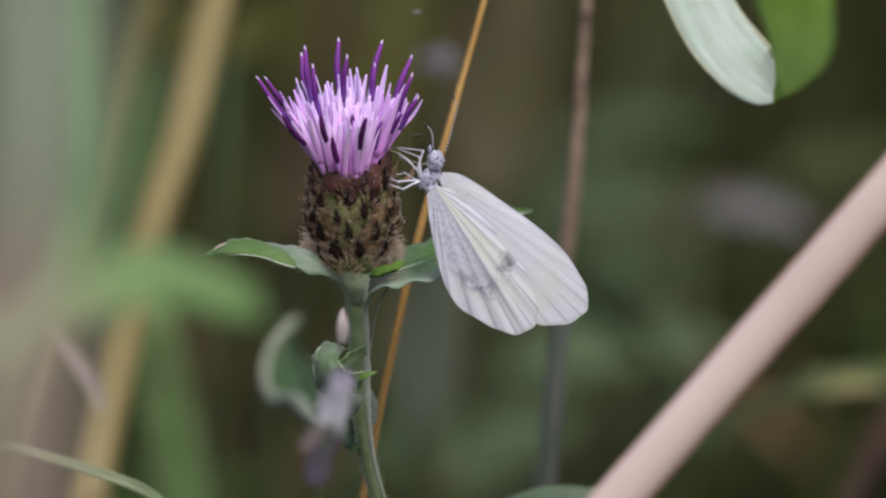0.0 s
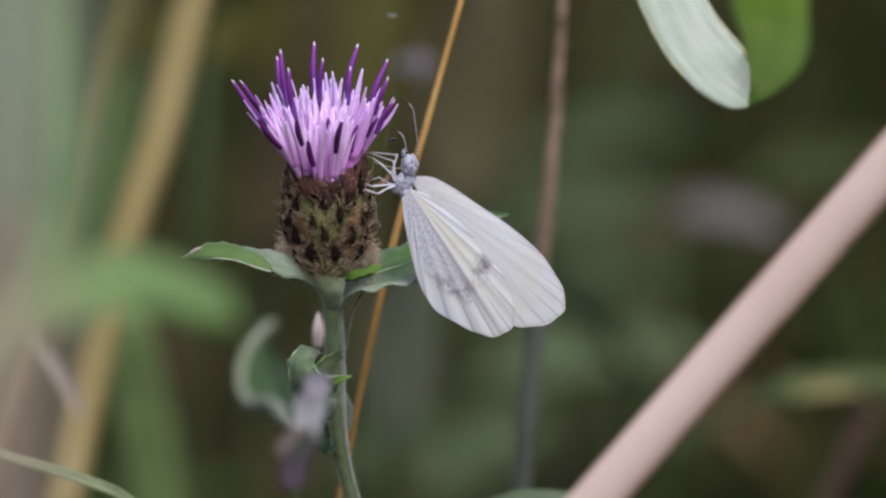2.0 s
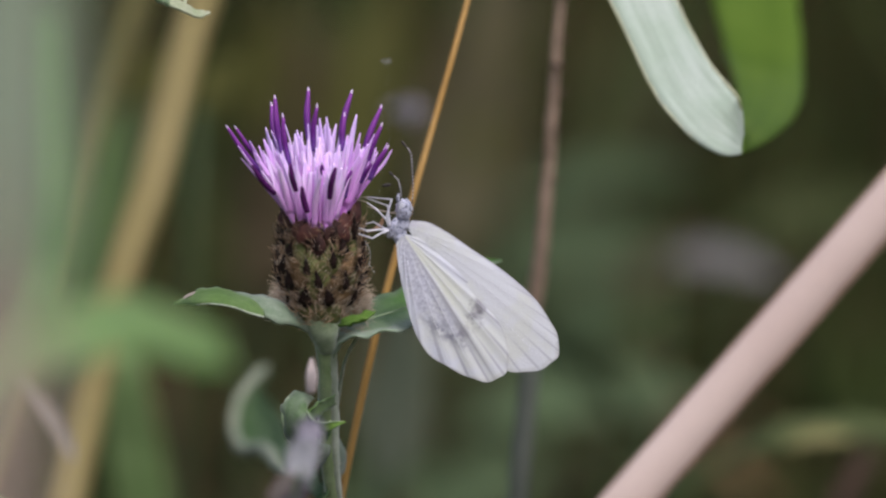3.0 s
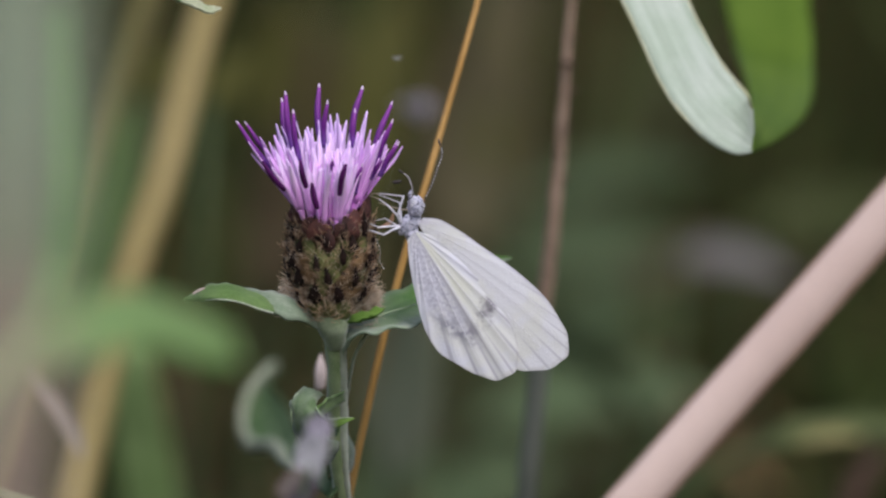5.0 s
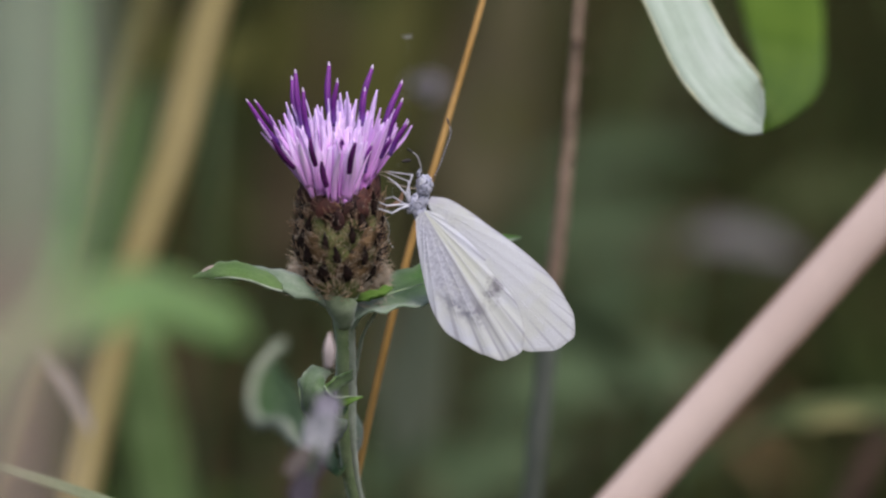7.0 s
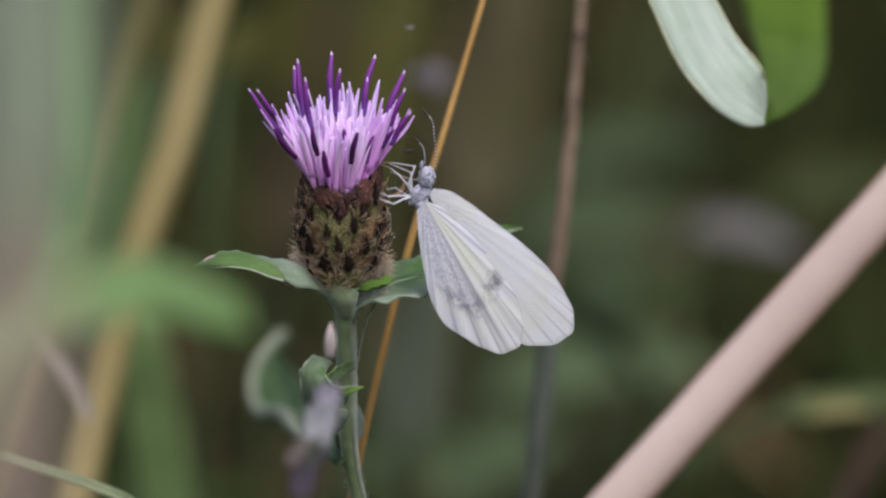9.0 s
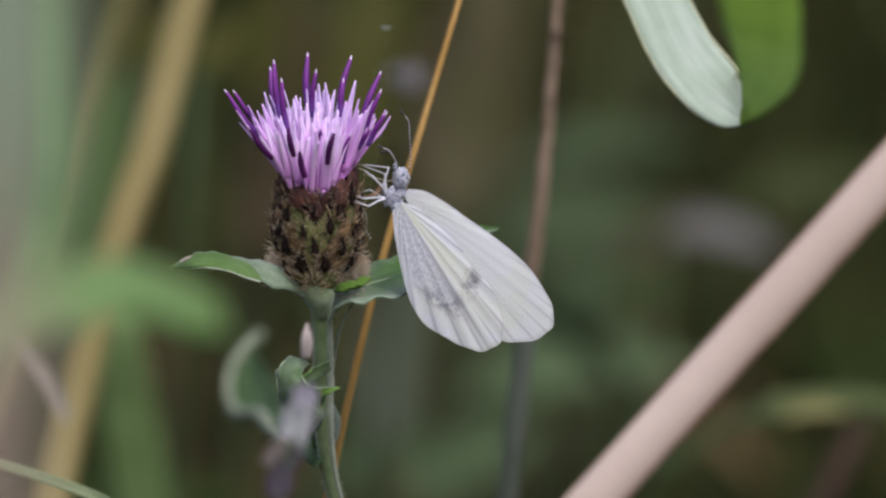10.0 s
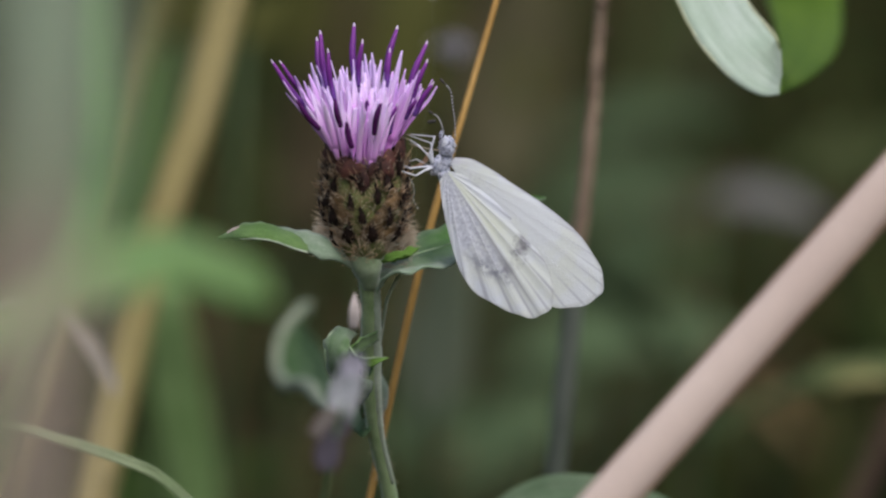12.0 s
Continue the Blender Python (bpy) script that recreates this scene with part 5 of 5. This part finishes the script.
    part("stem_sleeve", bm, SHEATH, second, "greenish leaf sheath round the stem")
    bm = bmesh.new()
    ball(bm, at(-24.2, -480, 5.6), (0.0012, 0.0012, 0.0007), ABOVE, 12, 8)
    part("node", bm, DRY, second, "brown swollen joint")
    bm = bmesh.new()
    tube(bm, mm((-21.15, -500, 22.23), (-21.12, -500, 10.23), (-21.21, -500, 3.33), (-21.27, -500, 0.03)), (0.0021, 0.0021, 0.002, 0.0015), 20, 10, 0, 0.1)
    part("stem_sleeve", bm, SHEATH, buff, "greenish leaf sheath round the stem")
    # bent leaf: sky sheen and light through it are painted as two colours
    global bent_leaf
    ob = bent_leaf = thing("bent_leaf", ground_under(82.43, 60), "broad grass leaf folded sharply, one half painted sky-lit, the other backlit", "leaf")
    bm = bmesh.new()
    ribbon(bm, mm((19.64, 36.0, 37.36), (24.03, 32.0, 27.92), (26.02, 30.0, 23.55), (28.13, 28.0, 20.29), (31.18, 27.0, 17.13), (34.17, 27.0, 15.73), (35.92, 29.0, 15.91)), mm((27.03, 38.0, 37.43), (31.48, 33.0, 27.95), (32.97, 31.0, 25.42), (34.61, 30.0, 23.42), (35.69, 29.0, 21.96), (36.07, 30.0, 20.52), (36.28, 31.0, 18.08)), 40, 8, 0.0003, -0.04, 0.00015, 1.0)
    face = part("sky_sheen_half", bm, LEAF_SKY_SHEEN, ob, "leaf half painted pale with sky sheen")
    for side in (((19.64, 35.9, 37.36), (24.03, 31.9, 27.92), (26.02, 29.9, 23.55), (28.13, 27.9, 20.29), (31.18, 26.9, 17.13)), ((27.03, 37.9, 37.43), (31.48, 32.9, 27.95), (32.97, 30.9, 25.42), (34.61, 29.8, 23.42), (35.69, 28.8, 21.96), (36.07, 29.8, 20.52))):
        bm = bmesh.new()
        tube(bm, mm(*side), (0.00014, 0.00012, 0.00014, 0.0001), 30, 6, 0, 0.5)
        part("leaf_margin", bm, LEAF_MARGIN, face, "thin yellowish leaf margin")
    bm = bmesh.new()
    foot = where(ob)
    ribbon(bm, [*mm((35.92, 29.0, 15.85), (38.38, 46.9, 16.89), (41.63, 70.7, 18.89), (44.65, 94.5, 21.60), (46.30, 114.9, 25.08), (46.92, 131.9, 30.63), (47.83, 145.5, 40.61), (58.31, 148.9, 53.15), (73.74, 142.1, 47.35), (81.22, 131.9, 16.37)), foot + Vector((0.004, 0, 0))], [*mm((36.20, 31.0, 18.08), (36.68, 46.9, 20.03), (37.39, 70.7, 22.42), (37.63, 94.5, 25.15), (37.59, 114.9, 27.89), (37.42, 131.9, 30.63), (36.56, 145.5, 42.00), (51.42, 148.9, 63.49), (76.47, 142.1, 54.89), (86.66, 131.9, 16.37)), foot], 80, 8, 0.0003, 0.03, 0.0, 2.0)
    part("green_part", bm, LEAF_BACKLIT, ob, "leaf half painted green as if light shone through")
    # green blades
    for name, pts, widths, mat, label, cup in (
        ("tall_grass", ((-14.49, -250, -4.46), (-17.23, -252, -3.46), (-20.74, -255, -2.28), (-24.22, -258, -2.27), (-27.26, -260, -3.06), (-32.06, -262, -5.27), (-41.63, -265, -11.42), (-47.8, -265, -22.89)), (0.0035, 0.007, 0.008, 0.0075, 0.0065, 0.0055, 0.005, 0.004), GRASS_NEAR, "green grass blade arching close to the lens", 0.1),
        ("tall_grass", ((-41.97, 340, -2.33), (-41.16, 340, -9.57), (-39.38, 345, -22.52), (-36.77, 350, -37.18)), (0.0035, 0.006, 0.0072, 0.008, 0.007, 0.006), GRASS_DIM, "broad green grass blade behind the flower", 0.1),
        ("tall_grass", ((-28.68, -240, 22.85), (-28.55, -240, 16.46), (-28.27, -240, 9.17), (-28.91, -240, 1.87), (-30.99, -245, -4.48), (-34.83, -250, -11.65), (-38.88, -250, -20.65)), (0.002, 0.0024, 0.0028, 0.003, 0.003, 0.003, 0.003), GRASS_LUSH, "upright green blade close to the lens", 0.1),
        ("tall_grass", ((-49.02, -32, -19.57), (-44.37, -32, -20.33), (-39.48, -31, -21.74), (-34.57, -30, -23.34), (-30.79, -30, -24.85), (-26.42, -30, -28.46)), (0.0008, 0.0009, 0.00105, 0.0011, 0.0011, 0.0011, 0.0011), PALE_GRASS, "thin pale arching grass blade in front", 0.12),
        ("broad_leaf", ((37.02, 310, -28.22), (40.5, 308, -24.09), (44.32, 305, -21.53), (49.61, 300, -18.95), (55.85, 300, -17.71), (66.77, 300, -18.02), (75.35, 300, -24.88), (79.25, 300, -40.48)), (0.0015, 0.0026, 0.0036, 0.0045, 0.0042, 0.0036, 0.003, 0.003), OLIVE_PALE, "olive leaf with a painted highlight on its bend, behind the reed", 0.15),
        ("broad_leaf", ((28.37, 60, -33.01), (23.28, 60, -30.34), (16.28, 60, -28.56), (10.56, 60, -28.56), (5.47, 60, -31.1), (2.29, 60, -36.19)), (0.0012, 0.0026, 0.0034, 0.0032, 0.0026, 0.002), LEAF_GREY, "grey-green leaf low behind the reed", 0.2),
        ("dry_petal", ((-31.16, -130, -15.19), (-31.63, -130, -13.94), (-32.57, -130, -12.06), (-33.72, -130, -10.18), (-35.08, -130, -8.51), (-37.79, -130, -6.21), (-41.97, -130, -6.21), (-48.23, -130, -23.96)), (0.0003, 0.001, 0.0014, 0.0013, 0.0008, 0.0005, 0.0005, 0.0005), DEAD_PALE, "pale curled dead leaf", 0.2),
        ("reddish_stem", ((65.12, 330, -20.67), (61.92, 330, -26.25), (59.13, 330, -31.84), (56.34, 330, -38.22)), (0.0024, 0.0026, 0.0026, 0.0026, 0.0024), RUDDY, "dark reddish dead stem", 0.2),
    ):
        p = mm(*pts)
        low = p[-1]
        foot = Vector((low.x + (low.x - p[-2].x) * 2, low.y, 0))
        ob = thing(name, foot, label, "leaf" if "leaf" in name or "petal" in name else "grass")
        bm = bmesh.new()
        blade(bm, [*p, low.lerp(foot, 0.3), foot], (*widths, 0.003, 0.003), TOWARDS + (ABOVE * 1.1 if len(pts) == 8 and "petal" not in name else ABOVE * 0.2), 48, 4, 0.0003, cup, 0.0003, len(pts) * 1.7)
        blade_part = part("blade", bm, mat, ob)
        if mat is OLIVE_PALE:
            # small blade laid over the bend as a painted highlight
            bm = bmesh.new()
            blade(bm, mm((50.39, 288, -20.48), (52.74, 285, -19.20), (55.97, 285, -18.58), (60.26, 286, -18.75)), (0.0005, 0.0022, 0.0026, 0.0008), TOWARDS + ABOVE * 1.1, 16, 4, 0.0003, 0.1)
            part("bend_highlight", bm, BEND_HIGHLIGHT, blade_part, "yellowish painted highlight on the leaf's bend")
    stalk("straw_grass", ((-35.0, 350, 56.78), (-41.3, 350, 38.15), (-47.3, 350, 21.14), (-53.6, 350, 0.08), (-63.5, 350, -33.94)), (0.0017, 0.0017, 0.0017, 0.0015, 0.0013, 0.0014, 0.002), FAR_STRAW, "dull olive-brown dry grass stem", "grass stem")
    foot = ground_under(-67.51, 10)
    ob = thing("drooping_leaf", foot, "green leaf drooping to a pale withered tip", "leaf")
    bm = bmesh.new()
    ribbon(bm, [*mm((-25.66, -10, 31.42), (-26.55, -10, 32.02), (-28.75, -10, 34.15), (-34.69, -10, 41.64), (-45.84, 0, 49.26), (-60.72, 8, 44.82)), foot + Vector((0.003, 0, 0))], [*mm((-25.63, -11, 30.68), (-26.52, -11, 31.09), (-28.34, -12, 32.31), (-34.62, -12, 37.41), (-45.84, 0, 44.46), (-58.3, 8, 42.4)), foot], 60, 6, 0.0003, 0.1, 0.0004, 3.0)
    part("blade", bm, LEAF, ob)
    bm = bmesh.new()
    ribbon(bm, mm((-26.37, -10, 31.96), (-24.08, -9, 30.98), (-22.44, -8, 30.24), (-21.37, -8, 30.18)), mm((-26.35, -11, 30.98), (-24.06, -10, 30.06), (-22.42, -9, 29.55), (-21.37, -8, 29.94)), 20, 4, 0.0003, 0.15, 0.0002)
    part("withered_tip", bm, PALE_TIP, ob, "pale cream withered leaf tip")
    bm = bmesh.new()
    ribbon(bm, mm((-24.26, -9, 30.86), (-24.11, -8, 31.72), (-23.69, -8, 33.15)), mm((-23.9, -9, 30.74), (-23.75, -8, 31.72), (-23.51, -8, 33.15)), 10, 3, 0.0002, 0.15)
    part("torn_strip", bm, PALE_TIP, ob, "torn pale strip of the leaf edge")
    # withered flower hanging before the stem
    low = at(*(-11.88, -92, -22.61))
    ob = thing("withered_flower", Vector((low.x, low.y, 0)), "faded lilac withered petals on a bent stem", "dead flower")
    bm = bmesh.new()
    tube(bm, [at(*(-10.57, -92, -16.29)), at(*(-11.39, -92, -19.56)), low, where(ob)], (0.0002, 0.0002, 0.0002, 0.0004), 20, 6)
    part("stem", bm, LEAF_DARK, ob)
    for pts, widths, mat in (
        (((-9.92, -92, -11.50), (-9.81, -92, -12.58), (-9.86, -92, -13.78)), (0.0012, 0.0026, 0.0022), FAR_LILAC),
        (((-10.57, -92, -13.57), (-10.68, -92, -15.47), (-11.22, -92, -17.81)), (0.0018, 0.0030, 0.0022), LILAC),
        (((-9.41, -88, -12.42), (-9.74, -88, -14.99), (-10.07, -88, -17.35)), (0.0008, 0.0016, 0.0008), LILAC),
        (((-11.42, -94, -16.80), (-12.39, -94, -17.99), (-13.54, -94, -19.52)), (0.001, 0.0017, 0.0012), BROWNED),
        (((-10.02, -92, -17.49), (-11.22, -92, -18.74), (-11.77, -92, -20.21)), (0.0012, 0.0022, 0.0016), DUSK),
        (((-11.50, -96, -19.47), (-12.04, -96, -21.10), (-12.15, -96, -22.73)), (0.0014, 0.0028, 0.0016), DUSK)):
        bm = bmesh.new()
        blade(bm, mm(*pts), widths, TOWARDS, 16, 4, 0.0003, 0.2, 0.0005, 2.0)
        part("petal", bm, mat, ob)
    # distant faded flower head
    ob = thing("far_flower", at(-1.25, 300, 22.7), "far pale lilac flower out of focus", "wildflower")
    rng = random.Random(3)
    c = at(-0.94, 300, 25.19)
    for k in range(26):
        d = Vector((rng.uniform(-1, 1), rng.uniform(-1, 1), rng.uniform(-0.2, 1))).normalized()
        bm = bmesh.new()
        blade(bm, (c, c + d * 0.0015, c + d * rng.uniform(0.0022, 0.0034)), (0.0003, 0.0008, 0.0003), TOWARDS, 6, 2, 0.0002, 0.1)
        part("petal", bm, FAR_LILAC, ob)
    bm = bmesh.new()
    tube(bm, [c, at(-1.57, 310, 18.94), at(-2.33, 340, 1.69), Vector((c.x - 0.01, c.y + 0.05, 0))], (0.0004, 0.0004, 0.0005, 0.0006), 24, 6)
    part("stem", bm, FAR_GREEN, ob)
    ob = thing("seed_fluff", at(-2.92, 35, 26.14), "tuft of pale seed fluff on a thread", "seed")
    for k in range(14):
        d = Vector((rng.uniform(-1, 1), rng.uniform(-1, 1), rng.uniform(-0.5, 0.5))).normalized()
        bm = bmesh.new()
        c = where(ob)
        tube(bm, (c, c + d * 0.0006), (0.00005, 0.00002), 2, 4)
        part("hair", bm, FLUFF, ob)
    bm = bmesh.new()
    tube(bm, [at(-2.92, 35, 26.14), at(-2.6, 30, 19.84), at(-3.39, 8, 12.76), at(-4.2, 0, 8.46)], (0.0000035, 0.0000035), 16, 4)
    bm2 = bmesh.new()
    ball(bm2, at(-2.78, 9, 12.17), (0.00022, 0.00018, 0.0005), RIGHT + ABOVE * 0.15, 10, 8, 0.2)
    part("husk", bm2, ANTENNA, ob, "tiny dark husk caught on the thread")
    part("thread", bm, FLUFF, ob, "fine silk thread")


def build_undergrowth():
    """Large leaves of the plants behind, each on its own stem."""
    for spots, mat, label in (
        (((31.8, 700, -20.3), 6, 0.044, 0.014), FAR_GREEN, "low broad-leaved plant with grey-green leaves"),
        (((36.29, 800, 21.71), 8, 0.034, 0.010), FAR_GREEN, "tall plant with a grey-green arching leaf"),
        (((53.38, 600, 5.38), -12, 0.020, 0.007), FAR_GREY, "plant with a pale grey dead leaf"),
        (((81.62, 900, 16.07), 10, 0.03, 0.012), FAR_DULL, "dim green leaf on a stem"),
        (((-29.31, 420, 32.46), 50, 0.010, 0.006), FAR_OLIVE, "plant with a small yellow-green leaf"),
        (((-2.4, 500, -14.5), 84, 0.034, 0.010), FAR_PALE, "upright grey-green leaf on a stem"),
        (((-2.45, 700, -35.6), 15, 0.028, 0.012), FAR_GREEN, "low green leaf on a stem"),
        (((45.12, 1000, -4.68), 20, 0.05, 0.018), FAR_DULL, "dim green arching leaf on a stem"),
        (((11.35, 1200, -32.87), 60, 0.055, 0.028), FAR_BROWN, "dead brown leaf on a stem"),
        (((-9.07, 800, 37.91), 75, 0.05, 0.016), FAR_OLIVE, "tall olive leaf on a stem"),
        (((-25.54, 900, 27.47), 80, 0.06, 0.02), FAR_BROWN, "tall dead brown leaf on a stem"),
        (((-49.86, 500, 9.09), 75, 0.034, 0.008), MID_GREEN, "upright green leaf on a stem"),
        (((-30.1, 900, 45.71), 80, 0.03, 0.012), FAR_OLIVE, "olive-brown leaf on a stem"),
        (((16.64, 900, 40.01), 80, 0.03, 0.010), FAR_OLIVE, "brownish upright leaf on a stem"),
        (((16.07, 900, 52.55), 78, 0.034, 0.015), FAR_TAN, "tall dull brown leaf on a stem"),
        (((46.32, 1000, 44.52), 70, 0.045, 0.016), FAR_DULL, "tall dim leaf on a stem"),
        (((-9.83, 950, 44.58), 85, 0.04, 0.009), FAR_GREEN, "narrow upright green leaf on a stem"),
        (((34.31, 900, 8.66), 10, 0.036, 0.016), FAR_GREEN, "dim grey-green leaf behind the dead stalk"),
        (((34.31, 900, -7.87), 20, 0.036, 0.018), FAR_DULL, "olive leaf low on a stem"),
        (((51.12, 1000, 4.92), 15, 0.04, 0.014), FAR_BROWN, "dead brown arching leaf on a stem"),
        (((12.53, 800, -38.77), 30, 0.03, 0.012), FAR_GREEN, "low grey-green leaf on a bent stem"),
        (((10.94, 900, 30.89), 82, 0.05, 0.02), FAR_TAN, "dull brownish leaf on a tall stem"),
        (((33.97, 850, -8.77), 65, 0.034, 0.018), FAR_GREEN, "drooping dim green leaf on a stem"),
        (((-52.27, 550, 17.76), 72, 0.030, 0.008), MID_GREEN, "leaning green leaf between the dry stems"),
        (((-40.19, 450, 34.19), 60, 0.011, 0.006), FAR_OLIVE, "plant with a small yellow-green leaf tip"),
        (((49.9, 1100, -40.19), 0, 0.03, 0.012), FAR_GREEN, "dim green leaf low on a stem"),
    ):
        centre, angle, length, wide = spots
        c = at(*centre)
        way = RIGHT * math.cos(radians(angle)) + ABOVE * math.sin(radians(angle))
        a, b = c - way * length / 2, c + way * length / 2
        foot = Vector((a.x - 0.02, a.y + 0.06, 0))
        ob = thing("leafy_plant", foot, label, "plant", "plants behind the flower")
        bm = bmesh.new()
        blade(bm, (a, c + ABOVE * length * 0.08, b), (0.001, wide, wide * 0.9, 0.001), TOWARDS + ABOVE, 16, 4, 0.0004, 0.12, 0.001, angle)
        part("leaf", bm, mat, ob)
        bm = bmesh.new()
        tube(bm, (a, a.lerp(foot, 0.4) + AWAY * 0.01, foot), (0.0007, 0.0009, 0.0012), 12, 6)
        part("stem", bm, FAR_GREEN, ob)


build_surroundings()
build_undergrowth()


def motions():
    def turned(x, z, r, home):
        return Matrix.Translation(home + (RIGHT * x + ABOVE * z) * 0.001) @ Matrix.Rotation(radians(r), 4, AWAY)

    home = Vector(butterfly.location)
    walk(butterfly, [(t, turned(x, z, r, home)) for t, x, z, r in (
        (0, 0.00, -0.00, 0.00),
        (0.5, 0.00, 0.04, -0.10),
        (1, -0.02, -0.13, 0.68),
        (1.5, -0.08, -0.10, -0.74),
        (2, -0.12, -0.04, -1.18),
        (2.5, -0.05, 0.08, -1.56),
        (3, -0.06, 0.10, -1.11),
        (5, 0.11, 0.09, -0.57),
        (5.5, 0.10, -0.01, -0.55),
        (6, 0.15, 0.02, 0.48),
        (6.5, -0.01, 0.02, -0.18),
        (7, 0.00, 0.11, 0.07),
        (9, 0.02, -0.01, 1.12),
        (9.5, -0.00, -0.02, -0.01),
        (10, -0.13, -0.07, -1.01),
        (10.5, -0.14, 0.05, -2.04),
        (11, -0.18, 0.02, -2.46),
        (11.5, -0.23, -0.03, -2.52),
        (12, -0.17, 0.03, -2.26),
    )])
    for plant, most in ((bent_leaf, 0.11), (reed, 0.065)):
        foot = Vector(plant.location)
        walk(plant, [(t, turned(0, 0, -most * share, foot)) for t, share in ((0, 0), (5.5, 0.15), (7, 0), (9.5, 0.1), (10.5, 0.45), (11, 0.8), (11.5, 0.9), (12, 1.0))])
    base = Vector(antenna_far.location)
    walk(antenna_far, [(t, turned(0, 0, r, base)) for t, r in (
        (0, 0.0), (0.5, 2.3), (1, -2.1), (1.5, -12.3), (2, -19.4), (2.5, -8.1), (3, -15.6), (3.2, -12.7), (4.8, 13.6), (5, 6.1), (5.5, 5.6), (6, 11.5), (6.5, -0.0), (7, 5.2), (7.2, -0.5), (8.8, -1.0), (9, -20.3), (9.5, -15.9), (10, -15.5), (10.5, -15.9), (10.8, -26.1), (11, -19.8), (11.3, -22.3), (11.5, -22.8), (11.8, -26.9), (12, -18.9)
    )])
    base_near = Vector(antenna_near.location)
    walk(antenna_near, [(t, turned(0, 0, r, base_near)) for t, r in (
        (0, 0.0), (0.5, -9.7), (1, -40.6), (1.5, -8.2), (2, -6.9), (2.5, -3.6), (3, -4.1), (4.8, -4.9), (5, -9.9), (5.5, -10.9), (6, -11.0), (6.5, -38.5), (7, -10.8), (8.8, -7.0), (9, -2.2), (9.5, -10.1), (10, -25.0), (10.5, -18.9), (11, -8.3), (11.5, -13.3), (12, -11.4)
    )])


motions()
